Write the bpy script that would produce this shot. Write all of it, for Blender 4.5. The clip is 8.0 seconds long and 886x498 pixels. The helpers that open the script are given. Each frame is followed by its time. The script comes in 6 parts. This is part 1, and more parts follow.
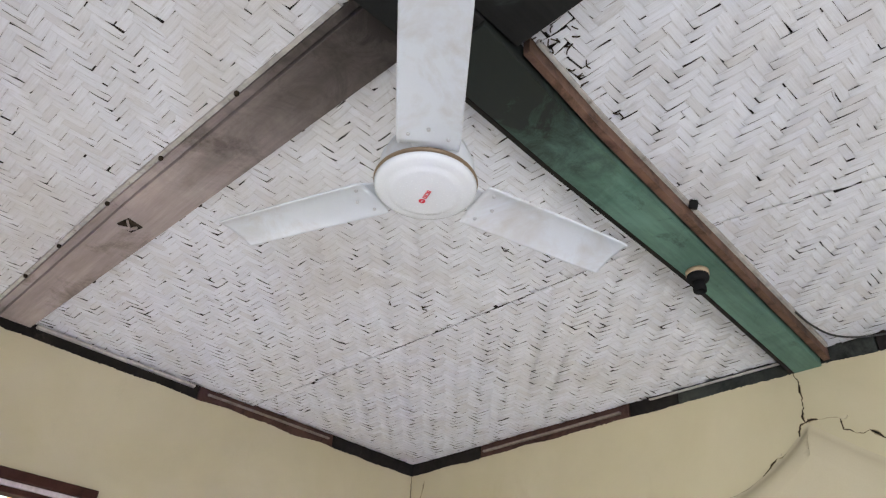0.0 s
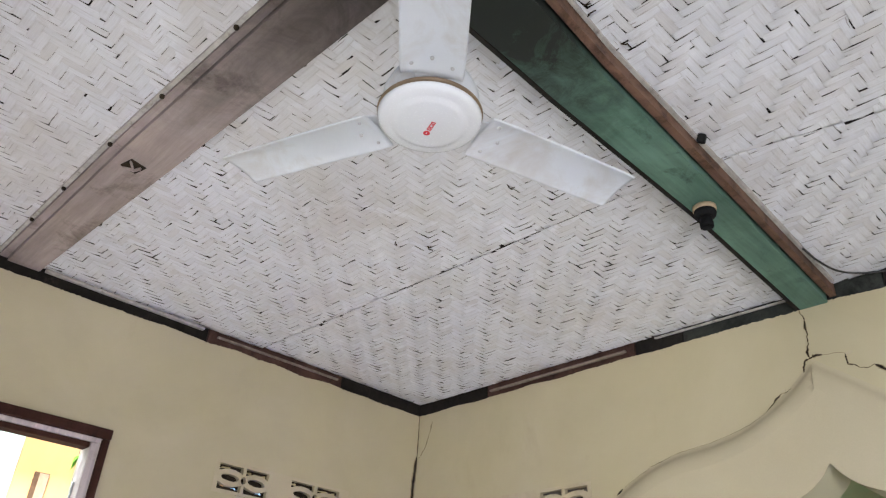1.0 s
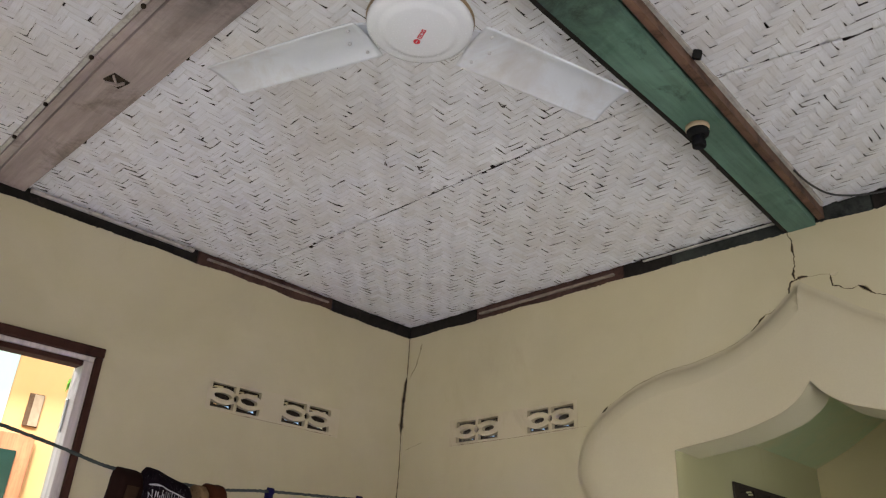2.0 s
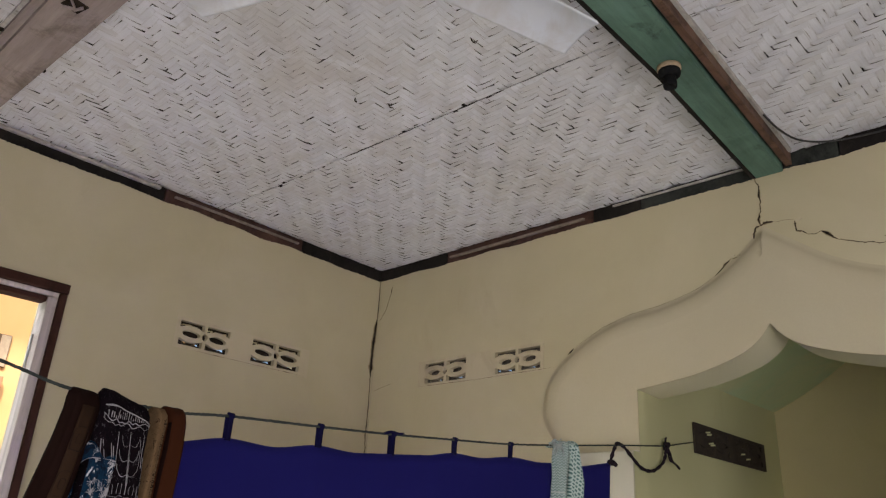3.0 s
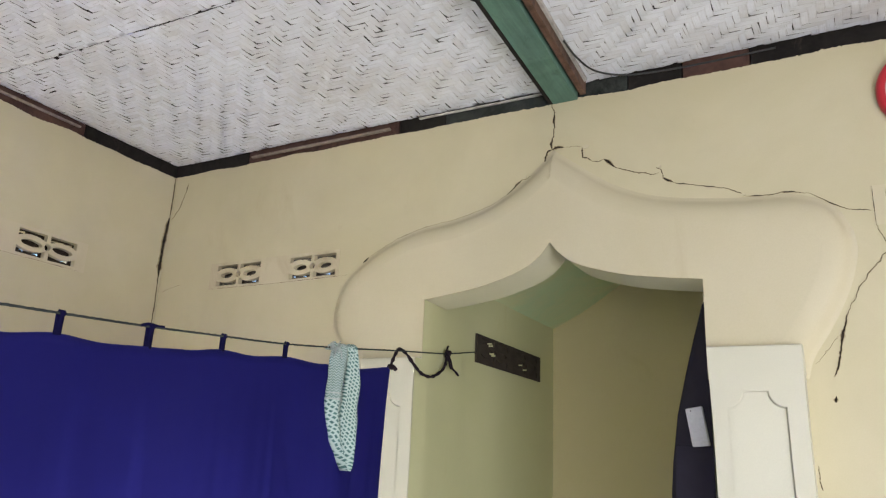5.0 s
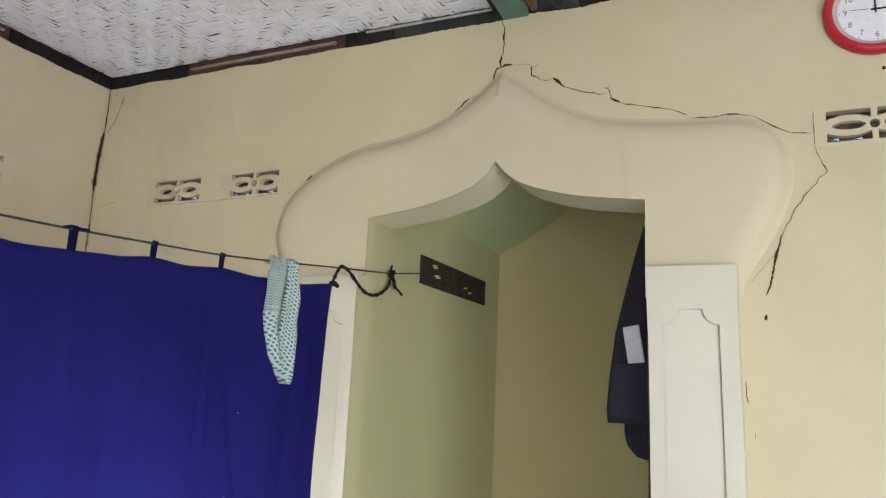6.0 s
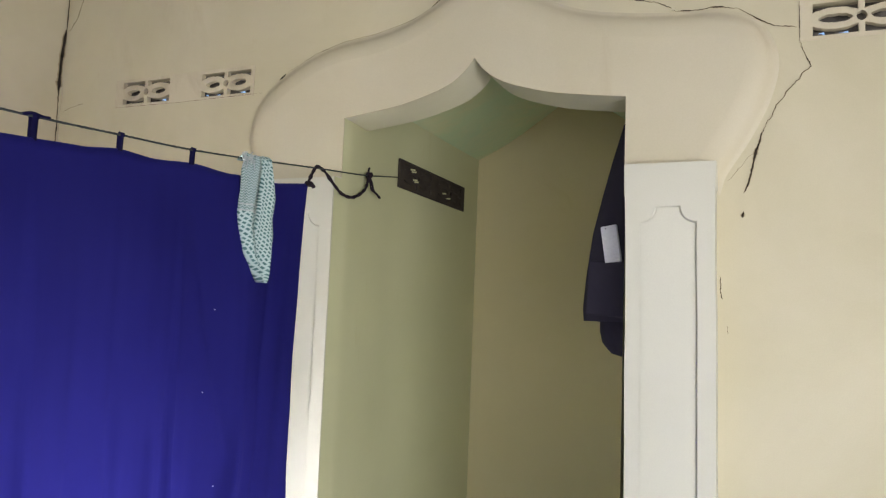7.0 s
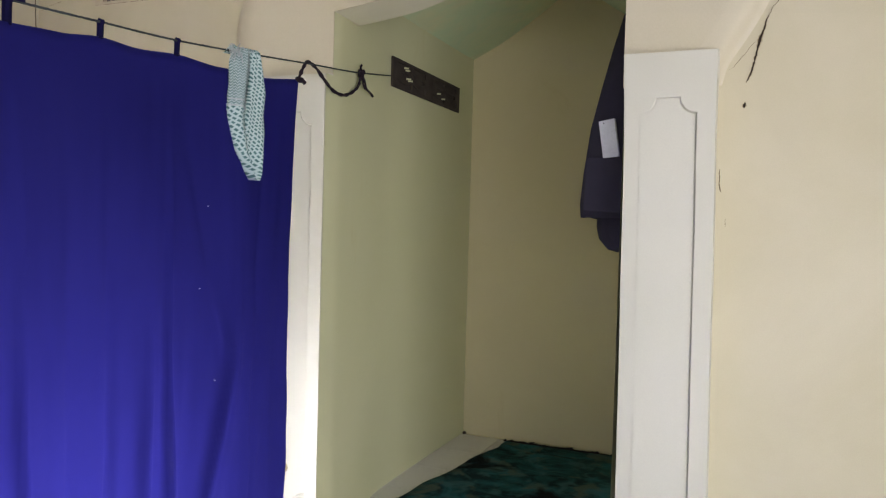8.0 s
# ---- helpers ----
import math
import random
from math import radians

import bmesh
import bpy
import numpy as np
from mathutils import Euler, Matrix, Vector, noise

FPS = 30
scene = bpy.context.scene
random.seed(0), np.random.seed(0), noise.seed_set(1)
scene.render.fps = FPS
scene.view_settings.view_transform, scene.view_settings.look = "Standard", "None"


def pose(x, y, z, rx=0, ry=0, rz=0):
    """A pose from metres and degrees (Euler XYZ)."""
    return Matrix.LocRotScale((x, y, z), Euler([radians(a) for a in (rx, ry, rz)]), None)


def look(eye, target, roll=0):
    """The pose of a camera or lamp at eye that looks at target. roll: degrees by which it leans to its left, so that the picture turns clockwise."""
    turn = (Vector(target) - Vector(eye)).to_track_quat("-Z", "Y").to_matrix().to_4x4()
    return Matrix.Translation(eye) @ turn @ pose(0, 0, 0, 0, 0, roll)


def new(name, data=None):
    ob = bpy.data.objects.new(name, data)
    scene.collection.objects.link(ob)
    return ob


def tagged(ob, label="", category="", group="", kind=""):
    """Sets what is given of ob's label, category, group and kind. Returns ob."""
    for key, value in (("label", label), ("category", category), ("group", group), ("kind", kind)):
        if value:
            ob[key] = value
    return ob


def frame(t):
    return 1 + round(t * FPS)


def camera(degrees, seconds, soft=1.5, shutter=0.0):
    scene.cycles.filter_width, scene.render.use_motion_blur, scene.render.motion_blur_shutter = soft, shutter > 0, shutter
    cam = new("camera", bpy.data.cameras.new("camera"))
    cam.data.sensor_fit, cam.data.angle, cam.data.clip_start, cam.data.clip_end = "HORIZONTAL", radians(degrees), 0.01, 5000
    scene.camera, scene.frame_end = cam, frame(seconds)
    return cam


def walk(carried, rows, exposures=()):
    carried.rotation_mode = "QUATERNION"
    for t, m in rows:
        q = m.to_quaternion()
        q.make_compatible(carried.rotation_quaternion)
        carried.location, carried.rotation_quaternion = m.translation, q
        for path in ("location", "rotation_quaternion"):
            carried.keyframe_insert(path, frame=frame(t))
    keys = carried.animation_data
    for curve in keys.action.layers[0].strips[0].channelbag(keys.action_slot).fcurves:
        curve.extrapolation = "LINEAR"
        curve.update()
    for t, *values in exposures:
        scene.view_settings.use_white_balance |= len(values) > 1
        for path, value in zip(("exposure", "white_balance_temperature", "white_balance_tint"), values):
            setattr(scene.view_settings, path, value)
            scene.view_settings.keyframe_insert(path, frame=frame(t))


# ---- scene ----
cam = camera(61.3, 8.0, 1.25)
PATH = [
    (0, (2.852, -2.556, 1.359), (1.65, -1.432, 2.496), 3.8),
    (0.5, (2.841, -2.548, 1.345), (1.603, -1.401, 2.419), 3.8),
    (1, (2.838, -2.539, 1.337), (1.577, -1.37, 2.358), 3.4),
    (1.5, (2.832, -2.531, 1.323), (1.551, -1.316, 2.264), 3.3),
    (1.7, (2.828, -2.529, 1.32), (1.539, -1.299, 2.227), 3.2),
    (2.8, (2.82, -2.495, 1.281), (1.524, -1.174, 2.038), 3.2),
    (3, (2.826, -2.49, 1.279), (1.542, -1.149, 2.022), 3.1),
    (3.5, (2.831, -2.471, 1.273), (1.619, -1.044, 1.977), 3.1),
    (4, (2.852, -2.446, 1.27), (1.729, -0.935, 1.944), 2.7),
    (4.5, (2.867, -2.423, 1.262), (1.836, -0.831, 1.898), 2.4),
    (4.7, (2.872, -2.412, 1.258), (1.881, -0.783, 1.864), 2.5),
    (5.8, (2.882, -2.355, 1.227), (2.036, -0.595, 1.656), 2.7),
    (6, (2.885, -2.346, 1.211), (2.05, -0.572, 1.602), 2.7),
    (6.5, (2.886, -2.323, 1.186), (2.084, -0.511, 1.459), 2.5),
    (7, (2.882, -2.313, 1.163), (2.09, -0.484, 1.335), 2.3),
    (7.5, (2.876, -2.304, 1.142), (2.098, -0.462, 1.207), 2.1),
    (8, (2.874, -2.291, 1.116), (2.097, -0.449, 1.055), 1.6),
]
EXPOSURES = [
    (0.0, 0.76, 6350, 12), (1.0, 0.72, 6400, 12), (1.5, 0.48, 6550, 11), (2.8, 0.07, 6850, 15), (3.3, 0.18, 6800, 15), (4.0, 0.66, 6600, 12), (4.5, 0.92, 6450, 10),
    (5.0, 0.90, 6450, 10), (6.0, 0.79, 6400, 10), (7.0, 0.75, 6300, 13), (8.0, 0.65, 6200, 17)]
walk(cam, [(t, look(eye, target, roll)) for t, eye, target, roll in PATH], EXPOSURES)

# ---- light: sky, sun, and lamps added for daylight behind the camera, in doorway and alley ----
world = bpy.data.worlds.new("sky")
scene.world = world
world.use_nodes = True
sky = world.node_tree.nodes.new("ShaderNodeTexSky")
sky.sky_type, sky.sun_disc = "NISHITA", False
sky.sun_elevation, sky.sun_rotation = radians(46), radians(125.5)
world.node_tree.links.new(sky.outputs[0], world.node_tree.nodes["Background"].inputs[0])
world.node_tree.nodes["Background"].inputs[1].default_value = 0.15

sun = new("sun", bpy.data.lights.new("sun", "SUN"))
sun.data.energy, sun.data.angle, sun.data.color = 5.0, radians(0.5), (1.0, 0.95, 0.86)
sun.matrix_world = look((7, -5, 9), (0, 0, 0))


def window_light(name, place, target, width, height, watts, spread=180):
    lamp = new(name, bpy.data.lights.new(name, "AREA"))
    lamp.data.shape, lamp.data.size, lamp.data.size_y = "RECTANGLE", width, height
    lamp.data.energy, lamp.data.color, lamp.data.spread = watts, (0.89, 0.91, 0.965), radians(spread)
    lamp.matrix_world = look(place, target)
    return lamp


# these two stand in for daylight in assumed openings behind the camera
window_light("daylight_south", (3.0, -5.18, 1.00), (2.4, -0.8, 0.9), 2.2, 1.0, 17)
window_light("daylight_east", (4.58, -2.80, 0.85), (2.3, 0.0, 0.85), 2.2, 1.4, 33, 130)
# low narrow lamp added in the doorway to brighten the curtain's foot
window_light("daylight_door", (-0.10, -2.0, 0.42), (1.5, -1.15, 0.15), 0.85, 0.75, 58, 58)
# lamp added above the alley to brighten the jambs and house front
window_light("daylight_alley", (-2.3, -1.9, 3.25), (-0.2, -1.7, 1.5), 3.0, 0.7, 380)

# ---- helpers of this scene ----


def thing(name, base, label, category, group="", kind=""):
    ob = new(name)
    ob.location = base
    ob.empty_display_size = 0.05
    return tagged(ob, label, category, group, kind)


def base_of(ob):
    p = Vector((0, 0, 0))
    while ob is not None:
        p += ob.location
        ob = ob.parent
    return p


def part(name, bm, material, parent=None, label="", smooth=False):
    """Links a bmesh, given in world metres, as one mesh object under parent."""
    bmesh.ops.recalc_face_normals(bm, faces=bm.faces)
    for f in bm.faces:
        f.smooth = smooth
    if parent is not None:
        bmesh.ops.translate(bm, verts=bm.verts, vec=-base_of(parent))
    data = bpy.data.meshes.new(name)
    bm.to_mesh(data)
    bm.free()
    data.materials.append(material)
    ob = new(name, data)
    if parent is not None:
        ob.parent = parent
    if label:
        ob["label"] = label
    return ob


def structure(name, bm, material, label, category, smooth=False):
    return tagged(part(name, bm, material, None, "", smooth), label, category, "", "structure")


def add_box(bm, lo, hi, turn=None, bevel=0.0):
    lo, hi = Vector(lo), Vector(hi)
    m = Matrix.Translation((lo + hi) / 2)
    if turn is not None:
        m = m @ turn
    made = bmesh.ops.create_cube(bm, size=1.0, matrix=m @ Matrix.Diagonal((*(hi - lo), 1)))
    if bevel > 0:
        edges = list({e for v in made["verts"] for e in v.link_edges})
        bmesh.ops.bevel(bm, geom=edges, offset=bevel, segments=2, affect="EDGES", profile=0.5)


def box(lo, hi, turn=None, bevel=0.0):
    bm = bmesh.new()
    add_box(bm, lo, hi, turn, bevel)
    return bm


def lathe(profile, centre, segments=48, axis=(0, 0, 1)):
    """A turned solid: profile is a list of (radius, height) from bottom to top."""
    bm = bmesh.new()
    turn = Vector((0, 0, 1)).rotation_difference(Vector(axis)).to_matrix().to_4x4()
    m = Matrix.Translation(centre) @ turn
    rings = []
    for r, z in profile:
        if r < 1e-6:
            rings.append([bm.verts.new(m @ Vector((0, 0, z)))])
        else:
            rings.append([bm.verts.new(m @ Vector((r * math.cos(2 * math.pi * k / segments), r * math.sin(2 * math.pi * k / segments), z))) for k in range(segments)])
    for a, b in zip(rings, rings[1:]):
        for k in range(segments):
            n = (k + 1) % segments
            if len(a) == 1 and len(b) == 1:
                continue
            if len(a) == 1:
                bm.faces.new((a[0], b[k], b[n]))
            elif len(b) == 1:
                bm.faces.new((a[k], a[n], b[0]))
            else:
                bm.faces.new((a[k], a[n], b[n], b[k]))
    return bm


def smooth_line(points, steps):
    """A Catmull-Rom line through the points."""
    pts = [Vector(p) for p in points]
    pts = [2 * pts[0] - pts[1]] + pts + [2 * pts[-1] - pts[-2]]
    out = []
    for i in range(1, len(pts) - 2):
        a, b, c, d = pts[i - 1:i + 3]
        for s in range(steps):
            t = s / steps
            out.append(0.5 * ((2 * b) + (c - a) * t + (2 * a - 5 * b + 4 * c - d) * t * t + (3 * b - a - 3 * c + d) * t ** 3))
    out.append(pts[-2])
    return out


def tube(points, radius, sides=8, steps=1, uneven=0.0, twist=0.0, lobes=0):
    bm = bmesh.new()
    line = smooth_line(points, steps) if steps > 1 else [Vector(p) for p in points]
    rings = []
    for i, p in enumerate(line):
        d = (line[min(i + 1, len(line) - 1)] - line[max(i - 1, 0)]).normalized()
        side = d.cross(Vector((0, 0, 1)) if abs(d.z) < 0.9 else Vector((1, 0, 0))).normalized()
        up = side.cross(d)
        r = radius * (1 + uneven * noise.noise(p * 60))
        ring = []
        for k in range(sides):
            a = 2 * math.pi * k / sides
            q = r * (1 + (0.28 * math.cos(lobes * (a + twist * i)) if lobes else 0))
            ring.append(bm.verts.new(p + q * (math.cos(a) * side + math.sin(a) * up)))
        rings.append(ring)
    for a, b in zip(rings, rings[1:]):
        for k in range(sides):
            n = (k + 1) % sides
            bm.faces.new((a[k], a[n], b[n], b[k]))
    bm.faces.new(rings[0])
    bm.faces.new(list(reversed(rings[-1])))
    return bm


def add_sheet(bm, rows, close=False):
    grid = [[bm.verts.new(p) for p in row] for row in rows]
    for a, b in zip(grid, grid[1:]):
        for k in range(len(a) - (0 if close else 1)):
            n = (k + 1) % len(a)
            bm.faces.new((a[k], a[n], b[n], b[k]))
    return grid


def sheet(rows, close=False, caps=False):
    bm = bmesh.new()
    grid = add_sheet(bm, rows, close)
    if caps:
        bm.faces.new(grid[0])
        bm.faces.new(list(reversed(grid[-1])))
    return bm


def plate(outlines, depth, m):
    """A flat plate with holes: closed outlines in the plane (x, y), depth centred on it, laid by the matrix m."""
    curve = bpy.data.curves.new("plate", "CURVE")
    curve.dimensions, curve.fill_mode, curve.extrude = "2D", "BOTH", depth / 2
    for line in outlines:
        s = curve.splines.new("POLY")
        s.points.add(len(line) - 1)
        for p, (x, y) in zip(s.points, line):
            p.co = (x, y, 0, 1)
        s.use_cyclic_u = True
    holder = new("plate", curve)
    data = bpy.data.meshes.new_from_object(holder.evaluated_get(bpy.context.evaluated_depsgraph_get()))
    bm = bmesh.new()
    bm.from_mesh(data)
    bpy.data.objects.remove(holder)
    bpy.data.curves.remove(curve)
    bpy.data.meshes.remove(data)
    bmesh.ops.transform(bm, matrix=m, verts=bm.verts)
    bmesh.ops.remove_doubles(bm, verts=bm.verts, dist=1e-5)
    return bm


def lettering(text, size, depth, m):
    curve = bpy.data.curves.new("text", "FONT")
    curve.body, curve.size, curve.extrude = text, size, depth
    curve.align_x, curve.align_y = "CENTER", "CENTER"
    holder = new("text", curve)
    data = bpy.data.meshes.new_from_object(holder.evaluated_get(bpy.context.evaluated_depsgraph_get()))
    bm = bmesh.new()
    bm.from_mesh(data)
    bpy.data.objects.remove(holder)
    bpy.data.curves.remove(curve)
    bpy.data.meshes.remove(data)
    bmesh.ops.transform(bm, matrix=m, verts=bm.verts)
    return bm


NORTH = Matrix(((1, 0, 0, 0), (0, 0, -1, 0), (0, 1, 0, 0), (0, 0, 0, 1)))  # plane (x, z), facing -y
WEST = Matrix(((0, 0, 1, 0), (1, 0, 0, 0), (0, 1, 0, 0), (0, 0, 0, 1)))    # plane (y, z), facing +x


# ---- materials ----
class Nodes:
    def __init__(self, name):
        self.material = bpy.data.materials.new(name)
        self.material.use_nodes = True
        self.tree = self.material.node_tree
        self.shader = self.tree.nodes["Principled BSDF"]
        self.coords = self.add("ShaderNodeTexCoord").outputs["Object"]

    def add(self, kind, **inputs):
        node = self.tree.nodes.new(kind)
        for key, value in inputs.items():
            socket = node.inputs[key.replace("_", " ")]
            if isinstance(value, bpy.types.NodeSocket):
                self.tree.links.new(value, socket)
            else:
                socket.default_value = value
        return node

    def link(self, a, b):
        self.tree.links.new(a, b)

    def noise(self, scale, detail=4.0, rough=0.55, stretch=None, distortion=0.0):
        coords = self.coords
        if stretch:
            coords = self.add("ShaderNodeMapping", Vector=coords, Scale=stretch).outputs[0]
        return self.add("ShaderNodeTexNoise", Vector=coords, Scale=scale, Detail=detail, Roughness=rough, Distortion=distortion).outputs["Fac"]

    def ramp(self, fac, low, high, a=(0, 0, 0, 1), b=(1, 1, 1, 1)):
        node = self.add("ShaderNodeValToRGB", Fac=fac)
        node.color_ramp.elements[0].position, node.color_ramp.elements[1].position = low, high
        node.color_ramp.elements[0].color, node.color_ramp.elements[1].color = a, b
        return node.outputs["Color"]

    def mix(self, fac, a, b, blend="MIX"):
        node = self.tree.nodes.new("ShaderNodeMix")
        node.data_type, node.blend_type = "RGBA", blend
        for socket, value in ((node.inputs[0], fac), (node.inputs[6], a), (node.inputs[7], b)):
            if isinstance(value, bpy.types.NodeSocket):
                self.tree.links.new(value, socket)
            else:
                socket.default_value = value if not isinstance(value, tuple) or len(value) == 4 else (*value, 1)
        return node.outputs[2]

    def bump(self, height, strength, distance):
        node = self.add("ShaderNodeBump", Height=height, Strength=strength, Distance=distance)
        self.link(node.outputs[0], self.shader.inputs["Normal"])

    def done(self, colour, rough=0.7, metal=0.0):
        for socket, value in ((self.shader.inputs["Base Color"], colour), (self.shader.inputs["Roughness"], rough), (self.shader.inputs["Metallic"], metal)):
            if isinstance(value, bpy.types.NodeSocket):
                self.link(value, socket)
            else:
                socket.default_value = (*value, 1) if isinstance(value, tuple) and len(value) == 3 else value
        return self.material


def surface(name, colour, other, scale=6.0, rough=0.7, bump=0.2, bump_scale=120.0, bump_depth=0.001, stain=None, stain_scale=2.0, stain_cover=(0.55, 0.75), stretch=None, metal=0.0, spread=0.0, speckle=0.16):
    n = Nodes(name)
    c = n.mix(n.ramp(n.noise(scale, 5, 0.6, stretch), 0.35, 0.68), colour, other)
    fine = n.noise(bump_scale, 4, 0.6, stretch)
    c = n.mix(speckle, c, n.ramp(fine, 0.3, 0.7, (0.25, 0.25, 0.25, 1), (1, 1, 1, 1)), "MULTIPLY")
    if stain:
        c = n.mix(n.ramp(n.noise(stain_scale, 6, 0.65, None, 0.6), *stain_cover), c, stain)
    if spread:
        info = n.add("ShaderNodeObjectInfo").outputs["Random"]
        c = n.mix(spread, c, n.ramp(info, 0, 1, (0.45, 0.45, 0.45, 1), (1, 1, 1, 1)), "MULTIPLY")
    n.bump(fine, bump, bump_depth)
    if rough > 0.8:
        n.shader.inputs["Specular IOR Level"].default_value = 0.15
    r = n.add("ShaderNodeMapRange", Value=fine, To_Min=max(rough - 0.1, 0.02), To_Max=min(rough + 0.1, 1.0)).outputs[0]
    return n.done(c, r, metal)


def plaster(name, colour, other, stain, cover=(0.62, 0.85)):
    n = Nodes(name)
    c = n.mix(n.ramp(n.noise(1.6, 6, 0.6, None, 0.4), 0.35, 0.7), colour, other)
    c = n.mix(n.ramp(n.noise(3.5, 8, 0.7, (1, 1, 0.35), 0.5), *cover), c, stain)
    grain = n.noise(260, 3, 0.6)
    trowel = n.noise(9, 4, 0.6, None, 1.2)
    c = n.mix(0.10, c, n.ramp(grain, 0.3, 0.7, (0.55, 0.55, 0.55, 1), (1, 1, 1, 1)), "MULTIPLY")
    height = n.add("ShaderNodeMath", **{"Value": trowel})
    height.operation = "MULTIPLY_ADD"
    height.inputs[1].default_value = 4.0
    n.link(grain, height.inputs[2])
    n.bump(height.outputs[0], 0.20, 0.0014)
    return n.done(c, 0.62)


WALL = plaster("cream_wall_paint", (0.51, 0.450, 0.285), (0.585, 0.522, 0.352), (0.455, 0.38, 0.228))
ARCH = plaster("cream_arch_paint", (0.54, 0.475, 0.318), (0.58, 0.52, 0.365), (0.48, 0.40, 0.255))
NICHE = plaster("olive_niche_paint", (0.525, 0.515, 0.292), (0.555, 0.540, 0.318), (0.485, 0.445, 0.232))
VAULT = plaster("green_vault_paint", (0.44, 0.555, 0.345), (0.50, 0.59, 0.36), (0.56, 0.57, 0.335), (0.45, 0.65))
PILASTER = plaster("white_pilaster_paint", (0.575, 0.550, 0.430), (0.61, 0.582, 0.465), (0.52, 0.475, 0.35))
SOFFIT = plaster("cream_soffit_paint", (0.59, 0.555, 0.395), (0.62, 0.58, 0.415), (0.54, 0.49, 0.335))
# niche paint made browner and duller for the back wall's weaker light
NICHE_BACK = plaster("olive_niche_paint_in_shade", (0.535, 0.460, 0.248), (0.565, 0.488, 0.270), (0.46, 0.37, 0.185))
PALE_LATH = surface("dull_split_lath", (0.20, 0.16, 0.13), (0.30, 0.25, 0.21), 40, 0.85, 0.3)
WISP = surface("pale_frayed_cotton", (0.34, 0.38, 0.365), (0.46, 0.50, 0.48), 80, 0.9, 0.4, 500)
HOLLOW = surface("brown_vent_shade", (0.12, 0.10, 0.075), (0.18, 0.15, 0.115), 30, 0.95, 0.3)
RAW_EDGE = surface("broken_plaster", (0.30, 0.23, 0.13), (0.45, 0.375, 0.24), 30, 0.9, 0.5, 200)
HAIRLINE = surface("hairline_crack", (0.085, 0.060, 0.036), (0.20, 0.15, 0.09), 60, 0.95, 0.1)
GAP = surface("crack_shadow", (0.012, 0.009, 0.006), (0.048, 0.034, 0.022), 40, 0.95, 0.1)


def woven_bamboo():
    n = Nodes("whitewashed_bamboo")
    island = n.add("ShaderNodeNewGeometry").outputs["Random Per Island"]
    base = n.mix(n.ramp(island, 0.0, 1.0), (0.70, 0.72, 0.765), (0.80, 0.82, 0.87))
    dull = n.ramp(island, 0.72, 0.97)
    base = n.mix(n.mix(0.38, (0, 0, 0), dull), base, (0.46, 0.44, 0.42))
    patch = n.ramp(n.noise(1.7, 5, 0.65, None, 0.8), 0.42, 0.66)
    base = n.mix(n.mix(0.65, (0, 0, 0), patch), base, (0.60, 0.575, 0.545))
    limewash = n.ramp(n.noise(2.6, 6, 0.7, None, 1.2), 0.54, 0.66)
    base = n.mix(n.mix(0.7, (0, 0, 0), limewash), base, (0.83, 0.85, 0.90))
    grime = n.ramp(n.noise(14, 6, 0.75, None, 0.5), 0.56, 0.78)
    base = n.mix(n.mix(0.45, (0, 0, 0), grime), base, (0.40, 0.37, 0.33))
    fleck = n.ramp(n.noise(90, 3, 0.7), 0.68, 0.78)
    base = n.mix(n.mix(0.4, (0, 0, 0), fleck), base, (0.27, 0.24, 0.20))
    strip_map = n.tree.nodes.new("ShaderNodeUVMap")
    strip_map.uv_map = "strip"
    uv = strip_map.outputs[0]
    fibre = n.add("ShaderNodeTexNoise", Vector=n.add("ShaderNodeMapping", Vector=uv, Scale=(14, 320, 1)).outputs[0], Scale=1.0, Detail=4.0, Roughness=0.65).outputs["Fac"]
    base = n.mix(0.20, base, n.ramp(fibre, 0.34, 0.58, (0.50, 0.48, 0.46, 1), (1, 1, 1, 1)), "MULTIPLY")
    split = n.ramp(n.add("ShaderNodeTexNoise", Vector=n.add("ShaderNodeMapping", Vector=uv, Scale=(9, 190, 1), Location=(7, 3, 0)).outputs[0], Scale=1.0, Detail=1.0).outputs["Fac"], 0.70, 0.74)
    base = n.mix(n.mix(0.6, (0, 0, 0), split), base, (0.20, 0.17, 0.14))
    # rims darkened to paint in narrow shadow lines between the strips
    rim = n.tree.nodes.new("ShaderNodeUVMap")
    rim.uv_map = "rim"
    across = n.add("ShaderNodeSeparateXYZ", Vector=rim.outputs[0])
    lines = []
    for axis, near in (("Y", 0.66), ("X", 0.88)):
        size = n.add("ShaderNodeMath", **{"Value": across.outputs[axis]})
        size.operation = "ABSOLUTE"
        lines.append(n.ramp(size.outputs[0], near, 1.0))
    joint = n.mix(1.0, lines[0], lines[1], "LIGHTEN")
    joint = n.mix(1.0, joint, n.ramp(n.noise(38, 4, 0.7), 0.34, 0.62), "MULTIPLY")
    base = n.mix(n.mix(0.44, (0, 0, 0), joint), base, (0.34, 0.315, 0.29))
    n.bump(fibre, 0.4, 0.0012)
    return n.done(base, 0.8)


BAMBOO = woven_bamboo()
EAVE_DARK = surface("dark_bamboo_and_vent_shade", (0.03, 0.022, 0.016), (0.06, 0.045, 0.03), 40, 0.9, 0.3)
CEILING_DARK = surface("ceiling_gap_shade", (0.012, 0.010, 0.008), (0.024, 0.020, 0.017), 20, 0.95, 0.2)


